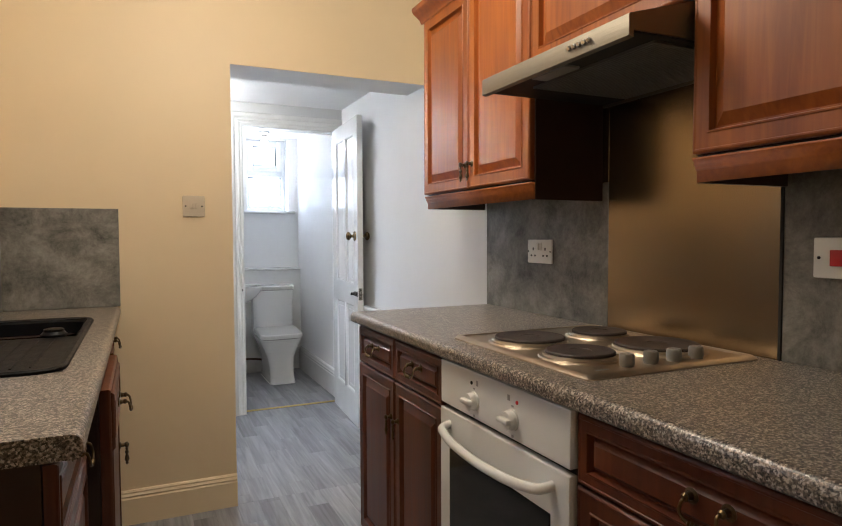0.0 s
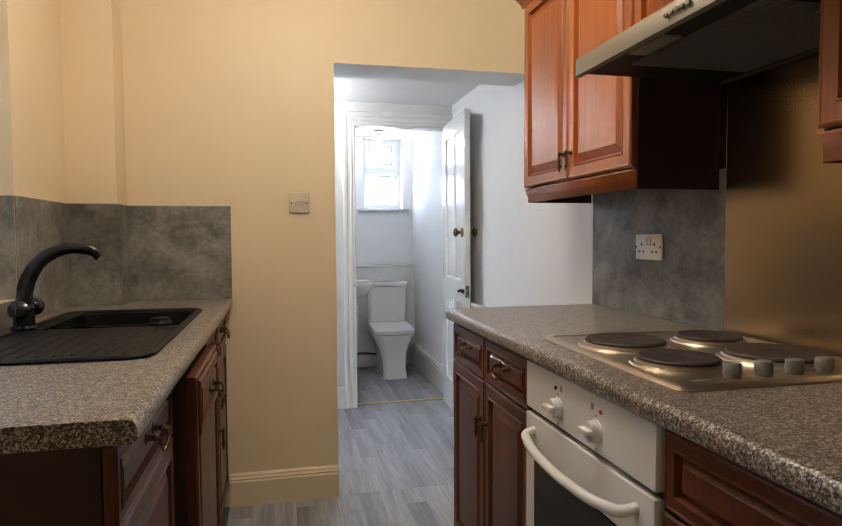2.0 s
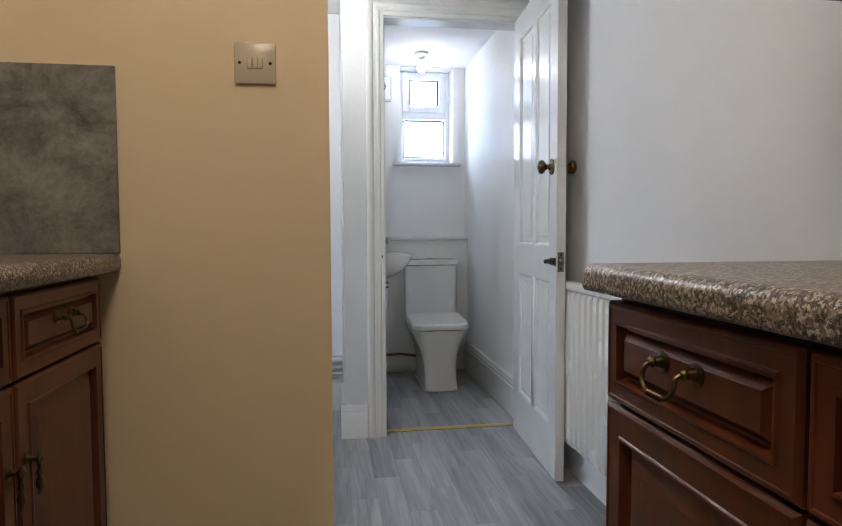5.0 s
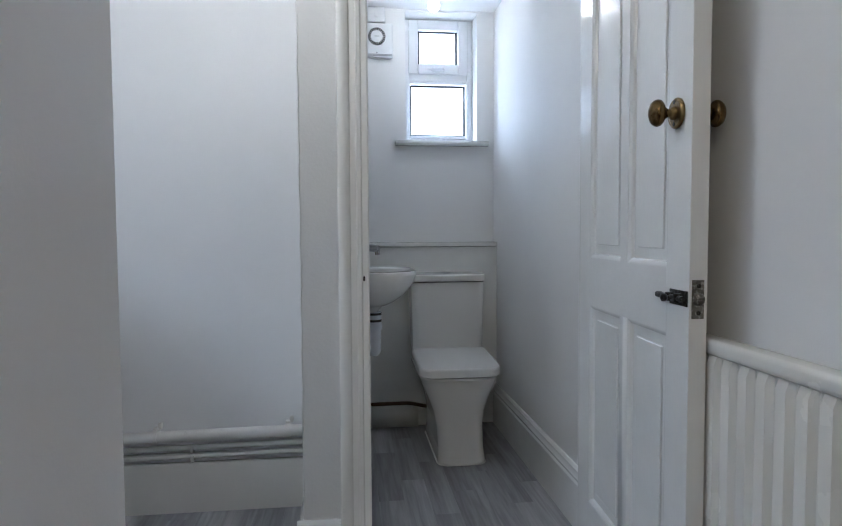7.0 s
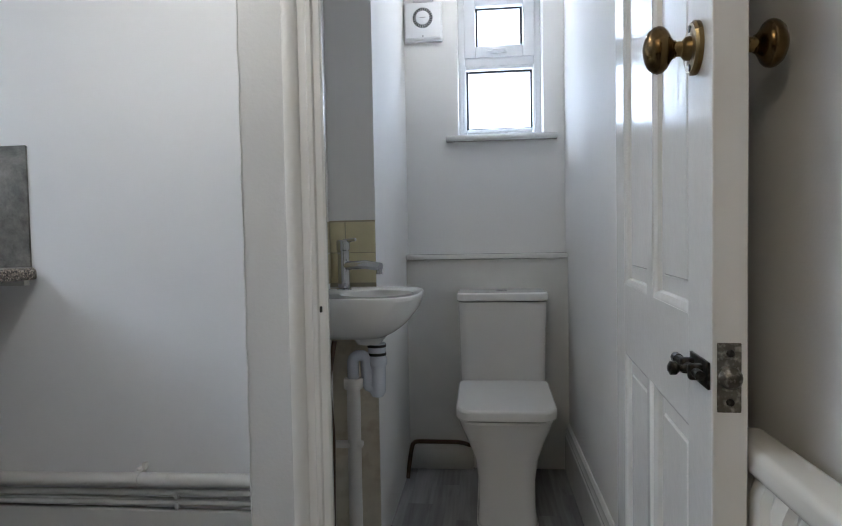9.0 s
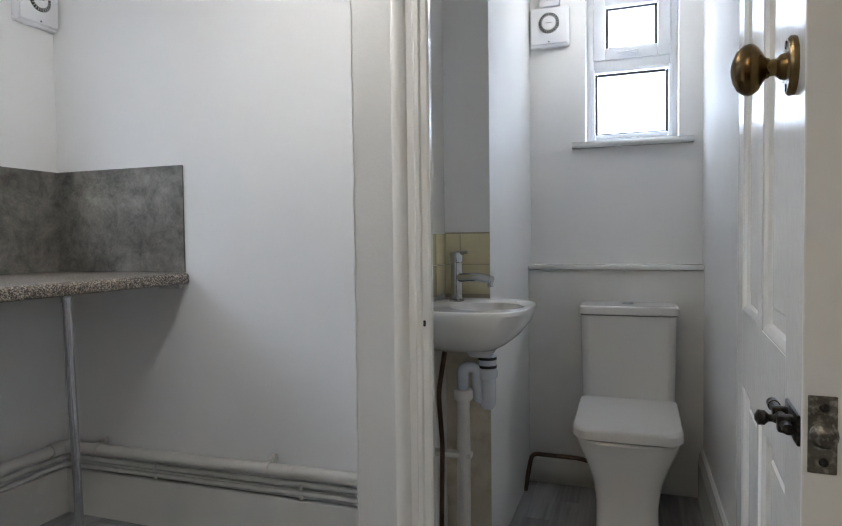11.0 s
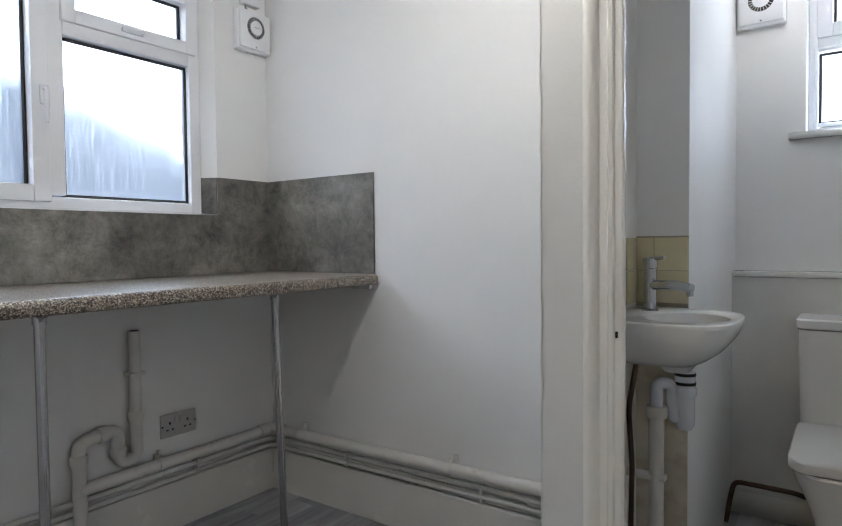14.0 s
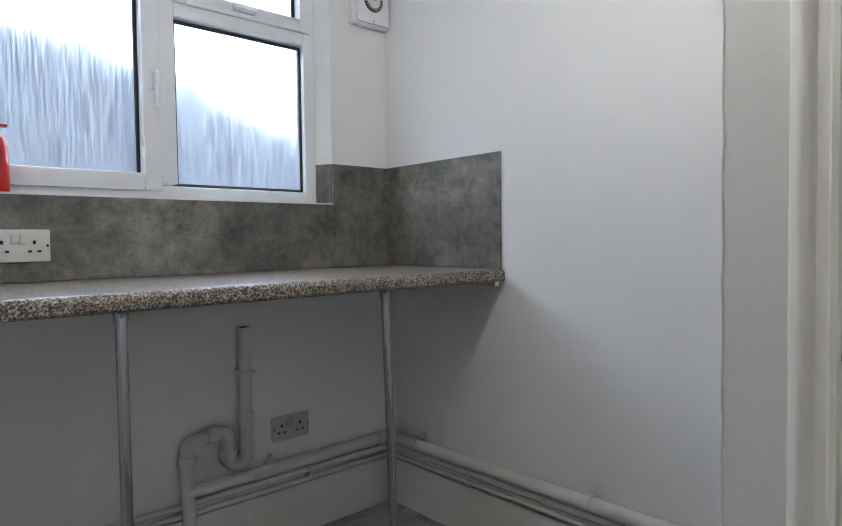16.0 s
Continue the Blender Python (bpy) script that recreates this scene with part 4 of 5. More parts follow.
part("base_trim", box(B(), 0.003, 0.553, 0.004, 0.02, 0.125, 0.195, 0.002), M_OVEN, ov)
for k, x in enumerate((0.185, 0.355)):
    bm = lathe(B(), [(0.024, 0), (0.024, 0.003), (0.021, 0.005), (0.021, 0.016), (0.019, 0.019)], (x, 0.0, 0.806), (0, -1, 0), 24)
    box(bm, x - 0.021, x + 0.021, -0.031, -0.012, 0.801, 0.813, 0.004)
    part("knob", bm, M_OVEN, ov, "white rotary knob")
    part("lamp_lens", lathe(B(), [(0.0045, 0), (0.0045, 0.002), (0.003, 0.003)], (x - 0.012 + 0.03 * k, 0.0, 0.848), (0, -1, 0), 12), M_RED if k else M_DARK, ov)
    bm = box(B(), x + 0.010 - 0.03 * k, x + 0.019 - 0.03 * k, -0.001, 0.001, 0.845, 0.858)
    part("marking", bm, M_GREYP, ov, "small grey printed mark")
    part("marking", box(B(), x - 0.004, x + 0.004, -0.001, 0.001, 0.766, 0.772), M_GREYP, ov)
    part("marking", box(B(), x - 0.004, x + 0.004, -0.001, 0.001, 0.834, 0.838), M_GREYP, ov)


# hob
hb = thing("hob", (-0.285, -1.594, Z_TOP), "stainless steel electric hob with four solid plates", "hob")
bm = B()
loft(bm, [rrect(0, 0, 0.50, 0.575, 0.02, 0.0), rrect(0, 0, 0.50, 0.575, 0.02, 0.003), rrect(0, 0, 0.485, 0.56, 0.02, 0.009), rrect(0, 0, 0.462, 0.537, 0.02, 0.010), rrect(0, 0, 0.455, 0.53, 0.02, 0.007)])
part("plate", bm, M_HOB, hb)
for x, y, r in ((-0.115, 0.105, 0.092), (0.115, 0.105, 0.075), (-0.125, -0.110, 0.080), (0.105, -0.115, 0.100)):
    bm = lathe(B(), [(r + 0.016, 0.007), (r + 0.013, 0.011), (r + 0.006, 0.012), (r + 0.004, 0.017), (r, 0.018), (r, 0.010)], (x, y, 0), seg=40)
    part("spill_ring", bm, M_HOB, hb)
    bm = lathe(B(), [(r - 0.001, 0.008), (r - 0.001, 0.022), (r - 0.004, 0.0245), (r - 0.02, 0.0245), (r - 0.022, 0.0238), (0.026, 0.0238), (0.024, 0.022), (0.002, 0.022)], (x, y, 0), seg=40)
    part("hotplate", bm, M_IRON, hb, "dark cast-iron hotplate")
for k in range(4):
    x = -0.10 + k * 0.068
    bm = lathe(B(), [(0.0150, 0.0), (0.0150, 0.003), (0.0168, 0.006), (0.0158, 0.024), (0.0140, 0.027), (0.002, 0.0275)], (x, -0.232, 0.007), seg=24)
    box(bm, x - 0.002, x + 0.002, -0.2495, -0.235, 0.012, 0.0355, 0.001)
    part("knob", bm, M_GREYK, hb, "silver-grey control knob")
part("emblem", box(B(), -0.19, -0.155, -0.243, -0.236, 0.0068, 0.0075), M_GREYP, hb)

# sink
sk = thing("sink", (-1.7025, -0.8725, Z_TOP), "black composite inset sink with a ribbed drainer", "sink")
SW, SD = 0.455, 0.945
bm = B()
out = [rrect(0, 0, SW, SD, 0.065, 0.0), rrect(0, 0, SW, SD, 0.065, 0.006), rrect(0, 0, SW - 0.012, SD - 0.012, 0.06, 0.010), rrect(0, 0, SW - 0.035, SD - 0.035, 0.052, 0.008)]
rings = [[bm.verts.new(p) for p in lp] for lp in out]
for a, b in zip(rings, rings[1:]):
    for k in range(len(a)):
        bm.faces.new((a[k], a[(k + 1) % len(a)], b[(k + 1) % len(b)], b[k]))
part("rim", bm, M_BLACKSINK, sk)
bm = B()
bowl = [rrect(0.020, 0.235, 0.375, 0.395, 0.05, 0.008), rrect(0.022, 0.235, 0.36, 0.38, 0.05, 0.0), rrect(0.025, 0.235, 0.33, 0.355, 0.06, -0.13), rrect(0.025, 0.235, 0.28, 0.30, 0.06, -0.155)]
loft(bm, bowl, caps=False)
bm.faces.new([v for v in bm.verts if v.co.z < -0.15][:28])
part("bowl", bm, M_BLACKSINK, sk)
bm = B()
box(bm, -0.21, 0.21, -0.455, 0.030, 0.0035, 0.0062)
box(bm, -0.21, -0.158, 0.030, 0.455, 0.0035, 0.0075)
box(bm, 0.208, 0.2105, 0.030, 0.455, 0.0035, 0.0075)
box(bm, -0.158, 0.208, 0.43, 0.455, 0.0035, 0.0075)
part("deck", bm, M_BLACKSINK, sk)
for k in range(9):
    x = -0.13 + k * 0.036
    part("drainer_rib", tube(B(), [(x, -0.42, 0.0055), (x, -0.02, 0.0055)], 0.003, 8), M_BLACKSINK, sk)
part("waste_plug", lathe(B(), [(0.034, 0.006), (0.034, 0.012), (0.026, 0.020), (0.026, 0.026), (0.02, 0.028)], (0.150, 0.055, 0), seg=24), M_BLACKSINK, sk, "black round plug on the sink edge")

tp = thing("kitchen_tap", (-1.913, -0.835, Z_TOP + 0.0075), "glossy black mixer tap with a high swan-neck spout", "tap")
bm = lathe(B(), [(0.034, 0), (0.034, 0.006), (0.028, 0.012), (0.027, 0.05), (0.029, 0.062), (0.022, 0.075), (0.017, 0.085), (0.002, 0.086)], seg=28)
part("body", bm, M_BLACKTAP, tp)
bm = tube(B(), [(0, 0, 0.07), (0.005, 0.002, 0.13), (0.040, 0.010, 0.200), (0.105, 0.025, 0.236), (0.172, 0.042, 0.226), (0.192, 0.047, 0.205)], [0.022, 0.021, 0.0195, 0.018, 0.0165, 0.0155, 0.017], 18, 0.08, 10)
part("spout", bm, M_BLACKTAP, tp)
for s in (-1, 1):
    bm = lathe(B(), [(0.012, 0), (0.012, 0.02), (0.024, 0.026), (0.028, 0.038), (0.024, 0.054), (0.010, 0.061)], (0, s * 0.018, 0.045), (0.2, s, 0.45), 18)
    part("valve_handle", bm, M_BLACKTAP, tp)


# ---- plates ----
def socket_plate(name, m, label, material=None, dark=M_DARK):
    """A double socket: width along x, face towards -y."""
    material = material or M_PLATE
    s = thing(name, m, label, "socket")
    part("plate", box(B(), -0.073, 0.073, -0.009, 0.0, -0.043, 0.043, 0.004), material, s)
    for sx in (-1, 1):
        cx = sx * 0.036
        bm = box(B(), cx - 0.0035, cx + 0.0035, -0.0096, -0.0085, 0.004, 0.014)
        for q in (-0.011, 0.011):
            box(bm, cx + q - 0.0045, cx + q + 0.0045, -0.0096, -0.0085, -0.018, -0.012)
        part("pin_holes", bm, dark, s)
        part("rocker", box(B(), sx * 0.010 - 0.0075, sx * 0.010 + 0.0075, -0.013, -0.008, 0.004, 0.030, 0.0015), material, s)
        part("screw", lathe(B(), [(0.0035, 0), (0.0035, 0.001), (0.002, 0.0015)], (sx * 0.066, -0.009, 0.0), (0, -1, 0), 10), M_DARK, s)
    return s


RZ = lambda p, a: Matrix.Translation(p) @ Matrix.Rotation(radians(a), 4, "Z")
socket_plate("double_socket", RZ((-0.009, -0.992, 1.152), -90), "white double wall socket on the grey splashback")
sw = thing("light_switch", RZ((-1.112, 0.0, 1.341), 0), "cream triple light switch on the magnolia wall", "switch")
part("plate", box(B(), -0.045, 0.045, -0.009, 0.0, -0.045, 0.045, 0.004), M_PLATEC, sw)
for k in (-1, 0, 1):
    part("rocker", box(B(), k * 0.0115 - 0.0052, k * 0.0115 + 0.0052, -0.0125, -0.008, -0.012, 0.012, 0.0015), M_PLATEC, sw)
for s in (-1, 1):
    part("screw", lathe(B(), [(0.0035, 0), (0.0035, 0.001), (0.002, 0.0015)], (s * 0.033, -0.009, 0), (0, -1, 0), 10), M_DARK, sw)
cs = thing("cooker_switch", RZ((-0.009, -2.055, 1.160), -90), "white cooker switch with a red rocker", "switch")
part("plate", box(B(), -0.073, 0.073, -0.010, 0.0, -0.043, 0.043, 0.004), M_PLATE, cs)
part("rocker", box(B(), -0.035, -0.004, -0.016, -0.008, -0.017, 0.017, 0.002), M_RED, cs, "red rocker")
part("screw", lathe(B(), [(0.0035, 0), (0.0035, 0.001), (0.002, 0.0015)], (-0.060, -0.010, 0), (0, -1, 0), 10), M_DARK, cs)


# ---- utility room ----
uw = worktop("worktop", -2.349, -1.745, 0.245, 1.884, 0.895, 0.934, "+x", "speckled brown laminate worktop on chrome legs under the window")
splash("splashback", -2.357, -1.765, 1.884, 1.892, 0.934, 1.314, "mottled grey concrete-effect panel on the end wall")
splash("splashback", -2.357, -2.349, WY1, 1.884, 0.934, 1.314, "mottled grey concrete-effect panel beside the window")
splash("splashback", -2.357, -2.349, 0.245, WY1, 0.934, 1.165, "long mottled grey concrete-effect panel under the window")
solid("splashback", extrude_profile(B(), [(-2.3565, WY1), (-2.3565, WY1 - 0.005), (-2.414, 1.601), (-2.414, 1.6055)], (0, 0, 1.172), (0, 0, 1.314), (1, 0, 0), (0, 1, 0)), M_CONC, "pale grey strip in the splayed window reveal", "splashback")

for y, lean in ((1.412, 0.026), (0.735, 0.0)):
    leg = part("leg", cyl(B(), (-1.775, y + lean, 0.004), (-1.775, y, 0.892), 0.0118), M_TUBE, uw, "slim worn chrome tube leg")
    part("collar", lathe(B(), [(0.0145, 0.876), (0.0145, 0.888), (0.019, 0.8945)], (-1.775, y, 0), seg=20), M_TUBE, leg)
    part("foot", lathe(B(), [(0.022, 0.0), (0.022, 0.012), (0.016, 0.016)], (-1.775, y + lean, 0), seg=20), M_GASKET, leg)
bk = solid("bracket", box(B(), -1.86, -1.77, 1.862, 1.884, 0.878, 0.895, 0.002), M_PPIPE, "small white batten holding up the worktop end", "batten")

socket_plate("double_socket", RZ((-2.357, 1.438, 0.385), 90), "double socket low on the wall under the worktop, greyed for shade", M_PLATEG)
socket_plate("double_socket", RZ((-2.349, 0.650, 1.030), 90), "white double socket on the grey panel under the window")

# waste standpipe with its trap
st = thing("standpipe", (-2.328, 1.262, 0.0), "white plastic waste standpipe with a trap, open at the top", "waste pipe")
bm = B()
tube(bm, [(0, 0, 0.36), (0, 0, 0.755)], 0.020, 16)
part("upright", bm, M_PVC, st)
# dark disc on the capped tube stands in for shade inside the open mouth
part("rim", lathe(B(), [(0.0165, 0.7545), (0.0165, 0.7556)], seg=16), M_DARK, st)
bm = tube(B(), [(0, 0, 0.46), (0, 0, 0.315), (0, -0.066, 0.315), (0, -0.066, 0.428), (0, -0.195, 0.418), (0, -0.195, 0.25)], 0.0215, 16, 0.034, 8)
part("trap", bm, M_PVC, st)
for z, y in ((0.460, 0.0), (0.362, -0.195), (0.352, -0.066)):
    part("collar", lathe(B(), [(0.0265, -0.016), (0.0275, -0.008), (0.0275, 0.010), (0.0250, 0.014)], (0, y, z), seg=18), M_PVC, st)
part("collar", lathe(B(), [(0.0265, -0.016), (0.0275, 0.010), (0.0250, 0.014)], (0, -0.116, 0.424), (0, 1, 0.05), 18), M_PVC, st)
part("clip", box(B(), -0.026, 0.026, -0.028, 0.028, 0.600, 0.613, 0.003), M_PVC, st)
part("lower_pipe", tube(B(), [(0, -0.195, 0.27), (0, -0.195, 0.005)], 0.0215, 16), M_PVC, st)

# pipes along the skirting
solid("pipe_batten", box(B(), -2.33, -1.147, 1.873, 1.892, 0.2000, 0.2110, 0.002), M_PPIPE, "thin painted batten between the heating pipes", "batten")
wp = thing("waste_pipe", (0, 0, 0), "white plastic waste pipe clipped round the wall above the skirting", "waste pipe")
bm = tube(B(), [(-2.322, 1.062, 0.264), (-2.322, 1.857, 0.266), (-0.886, 1.857, 0.284)], 0.0205, 16, 0.04)
part("pipe", bm, M_PVC, wp)
part("elbow", tube(B(), [(-2.322, 1.79, 0.266), (-2.322, 1.857, 0.266), (-2.255, 1.857, 0.267)], 0.0255, 16, 0.045), M_PVC, wp)
for x, y in ((-2.16, None), (-1.42, None), (-0.97, None), (None, 1.345)):
    if y is None:
        zc = 0.2665 + (x + 2.32) * 0.0125
        bm = cyl(B(), (x - 0.009, 1.857, zc), (x + 0.009, 1.857, zc), 0.0235, seg=20)
        box(bm, x - 0.009, x + 0.009, 1.866, 1.892, zc - 0.012, zc + 0.030, 0.003)
        box(bm, x + 0.004, x + 0.018, 1.872, 1.892, zc + 0.022, zc + 0.044, 0.004)
    else:
        bm = cyl(B(), (-2.322, y - 0.009, 0.265), (-2.322, y + 0.009, 0.265), 0.0235, seg=20)
        box(bm, -2.357, -2.332, y - 0.009, y + 0.009, 0.253, 0.295, 0.003)
        box(bm, -2.357, -2.338, y + 0.004, y + 0.016, 0.287, 0.309, 0.004)
    part("clip", bm, M_PVC, wp)
for k, (z, r, d, nm) in enumerate(((0.222, 0.0105, 0.022, "upper"), (0.190, 0.009, 0.020, "lower"))):
    hp = thing("heating_pipe", (0, 0, 0), "painted copper heating pipe run along the skirting", "pipe", "painted heating pipes")
    bm = tube(B(), [(-2.357 + d, 0.25, z), (-2.357 + d, 1.892 - d, z), (-0.886, 1.892 - d, z + 0.016)], r, 12, 0.03)
    part("pipe", bm, M_PPIPE, hp)
    for x in (-1.9, -1.3):
        part("clip", box(B(), x - 0.006, x + 0.006, 1.892 - d - r - 0.003, 1.892, z - 0.006, z + r + 0.006, 0.002), M_PPIPE, hp)
    part("clip", box(B(), -2.357, -2.357 + d + r + 0.003, 1.494, 1.506, z - 0.006, z + r + 0.006, 0.002), M_PPIPE, hp)


def extractor(name, m, label, cable=False):
    """A square wall fan with a round slotted inlet; face towards -y."""
    f = thing(name, m, label, "extractor fan", "extractor fans")
    part("case", box(B(), -0.082, 0.082, -0.032, 0.0, -0.082, 0.082, 0.006), M_UPVC, f)
    part("cover", box(B(), -0.076, 0.076, -0.044, -0.033, -0.074, 0.078, 0.005), M_UPVC, f)
    part("inlet", lathe(B(), [(0.043, 0.0), (0.043, 0.003), (0.026, 0.004), (0.002, 0.0035)], (0, -0.0435, 0.012), (0, -1, 0), 40), M_DARK, f, "dark round slotted inlet")
    for k in range(24):
        a = 2 * math.pi * k / 24
        bm = B()
        c, s = math.cos(a), math.sin(a)
        tube(bm, [(0.029 * c, -0.0475, 0.012 + 0.029 * s), (0.042 * c, -0.047, 0.012 + 0.042 * s)], 0.0012, 6)
        part("fin", bm, M_UPVC, f)
    part("hub", lathe(B(), [(0.029, 0.0), (0.029, 0.003), (0.025, 0.0045), (0.002, 0.005)], (0, -0.0455, 0.012), (0, -1, 0), 32), M_UPVC, f)
    part("badge", box(B(), -0.012, 0.012, -0.0512, -0.0498, 0.0105, 0.0135), M_GREYP, f)
    part("screw", lathe(B(), [(0.003, 0), (0.003, 0.0015)], (0, -0.045, -0.066), (0, -1, 0), 8), M_DARK, f)
    return f


extractor("extractor_fan", RZ((-0.600, 2.81, 1.935), 0), "white square extractor fan beside the toilet window")
sb = thing("fan_isolator", RZ((-0.600, 2.81, 2.058), 0), "small white fan isolator switch above the fan", "switch", "fan switches")
part("box", box(B(), -0.043, 0.043, -0.03, 0.0, -0.034, 0.038, 0.004), M_UPVC, sb)
part("rocker", box(B(), -0.012, 0.012, -0.036, -0.029, -0.012, 0.012, 0.002), M_UPVC, sb)
extractor("extractor_fan", RZ((-2.357, 1.806, 1.922), 90), "white square extractor fan on the wall beside the wide window")
sb = thing("fan_isolator", RZ((-2.357, 1.800, 2.062), 90), "small white fan isolator switch above the fan", "switch", "fan switches")
part("box", box(B(), -0.043, 0.043, -0.03, 0.0, -0.034, 0.038, 0.004), M_UPVC, sb)
part("cable", tube(B(), [(-0.02, -0.012, -0.03), (-0.02, -0.012, -0.045), (-0.005, -0.014, -0.058)], 0.004, 8, 0.01), M_GREYP, sb)

# red bottle on the window sill
rb = thing("fire_extinguisher", (-2.385, 0.607, 1.171), "small red fire extinguisher standing on the window sill", "fire extinguisher")
part("body", lathe(B(), [(0.034, 0), (0.036, 0.004), (0.036, 0.118), (0.031, 0.138), (0.018, 0.152), (0.014, 0.156)], seg=28), M_RED, rb)
part("neck", lathe(B(), [(0.013, 0.156), (0.013, 0.168), (0.006, 0.172)], seg=16), M_GASKET, rb)
part("lever", box(B(), -0.012, 0.012, -0.034, 0.034, 0.170, 0.177, 0.002), M_RED, rb)

# radiator on the right-hand wall, partly behind the open door
rd = thing("radiator", (0, 0.258, 0), "cream white ribbed panel radiator on the wall behind the door", "radiator")
L = 0.60
bm = B()
NX = 12
prof = []
for k in range(NX):
    y0 = 0.012 + (L - 0.024) * k / NX
    dy = (L - 0.024) / NX
    prof += [(y0, -0.054), (y0 + dy * 0.16, -0.068), (y0 + dy * 0.66, -0.068), (y0 + dy * 0.82, -0.054)]
prof.append((L - 0.012, -0.054))
zs = [(0.16, 0.062), (0.185, 0.0), (0.725, 0.0), (0.748, 0.062)]
grid = []
for z, flat in zs:
    row = []
    for y, x in prof:
        row.append(bm.verts.new((x if not flat else -0.059, y, z)))
    grid.append(row)
for a, b in zip(grid, grid[1:]):
    for k in range(len(a) - 1):
        bm.faces.new((a[k], a[k + 1], b[k + 1], b[k]))
part("front_panel", bm, M_RAD, rd)
part("body", box(B(), -0.0555, -0.030, 0.006, L - 0.006, 0.150, 0.765, 0.004), M_RAD, rd)
part("top_grille", box(B(), -0.070, -0.022, 0.0, L, 0.742, 0.774, 0.010, 3), M_RAD, rd)
part("side_panel", box(B(), -0.064, -0.024, L - 0.004, L + 0.001, 0.155, 0.76, 0.002), M_RAD, rd)
part("side_panel", box(B(), -0.064, -0.024, -0.001, 0.004, 0.155, 0.76, 0.002), M_RAD, rd)
for y in (0.10, 0.48):
    part("bracket", box(B(), -0.034, 0.0, y - 0.015, y + 0.015, 0.25, 0.66, 0.002), M_RAD, rd)
part("valve", lathe(B(), [(0.012, 0.0), (0.012, 0.05), (0.016, 0.055), (0.016, 0.09), (0.010, 0.095)], (-0.045, L + 0.035, 0.11)), M_RAD, rd)
part("supply_pipe", tube(B(), [(-0.045, L - 0.01, 0.19), (-0.045, L + 0.035, 0.19), (-0.045, L + 0.035, 0.0)], 0.008, 10, 0.02), M_COPPER, rd)

# ---- toilet door, standing open ----
hinge, ang = Vector((-0.034, 1.432, 0.008)), math.degrees(math.atan2(0.775 - 1.432, -0.073 + 0.034))
DW, DT, DH = 0.660, 0.036, 1.945
door = thing("door_1", Matrix.Translation(hinge) @ Matrix.Rotation(radians(ang), 4, "Z"), "white gloss four-panel door, standing wide open", "door", kind="structure")
# local: x from the hinge to the free edge, y across the leaf, z up; the room face is at y = -DT
bm = B()
S = 0.098
mid = (0.318, 0.362)
zr = (0.0, 0.20, 0.765, 0.898, 1.845, DH)
for a in ((0, S, 0, DH), (DW - S + 0.004, DW, 0, DH)):
    box(bm, a[0], a[1], -DT, 0, a[2], a[3], 0.0015, 1)
for a in ((0, 1), (2, 3), (4, 5)):
    box(bm, S, DW - S + 0.004, -DT, 0, zr[a[0]], zr[a[1]], 0.0)
for a in ((1, 2), (3, 4)):
    box(bm, mid[0], mid[1], -DT, 0, zr[a[0]], zr[a[1]], 0.0)
part("leaf", bm, M_GLOSS, door)
for x0, x1 in ((S, mid[0]), (mid[1], DW - S + 0.004)):
    for z0, z1 in ((zr[1], zr[2]), (zr[3], zr[4])):
        bm = box(B(), x0, x1, -DT + 0.012, -0.012, z0, z1)
        for side in (-1, 1):
            yf = -DT + 0.012 if side < 0 else -0.012
            box(bm, x0 + 0.036, x1 - 0.036, min(yf, yf + side * 0.004), max(yf, yf + side * 0.004), z0 + 0.036, z1 - 0.036, 0.003, 1)
            bead = [(0, 0), (0.012, 0), (0.010, 0.006), (0.003, 0.0105), (0, 0.0105)]
            up = (0, side, 0)
            extrude_profile(bm, bead, (x0, yf, z0), (x0, yf, z1), (1, 0, 0), up)
            extrude_profile(bm, bead, (x1, yf, z0), (x1, yf, z1), (-1, 0, 0), up)
            extrude_profile(bm, bead, (x0, yf, z0), (x1, yf, z0), (0, 0, 1), up)
            extrude_profile(bm, bead, (x0, yf, z1), (x1, yf, z1), (0, 0, -1), up)
        part("panel", bm, M_GLOSS, door)
KZ, KX = 1.203, DW - 0.056
for s, y in ((-1, -DT), (1, 0.0)):
    bm = lathe(B(), [(0.0295, 0), (0.030, 0.002), (0.030, 0.005), (0.027, 0.0078), (0.014, 0.0082), (0.013, 0.013), (0.011, 0.015), (0.0085, 0.017), (0.0085, 0.028)], (KX, y, KZ), (0, s, 0), 32)
    rose = part("rose", bm, M_BRASSK, door, "round worn brass rose")
    bm = lathe(B(), [(0.0085, 0.023), (0.0095, 0.026), (0.0135, 0.029), (0.0190, 0.0325), (0.0222, 0.037), (0.0230, 0.042), (0.0218, 0.047), (0.0180, 0.0525), (0.011, 0.0565), (0.005, 0.0582), (0.001, 0.0587)], (KX, y, KZ), (0, s, 0), 32, 0.9, 1.16)
    part("knob", bm, M_BRASSD, rose, "oval worn brass door knob")
    for dz in (-0.0215, 0.0215):
        part("screw", lathe(B(), [(0.0045, 0), (0.004, 0.0012), (0.001, 0.0012)], (KX, y + s * 0.0076, KZ + dz), (0, s, 0), 12), M_IRONBLK, rose, "dark countersunk screw")
BZ = 0.842
bt = part("rim_bolt", box(B(), DW - 0.075, DW - 0.004, -DT - 0.003, -DT, BZ - 0.015, BZ + 0.015, 0.001), M_IRONBLK, door, "small blackened rim bolt")
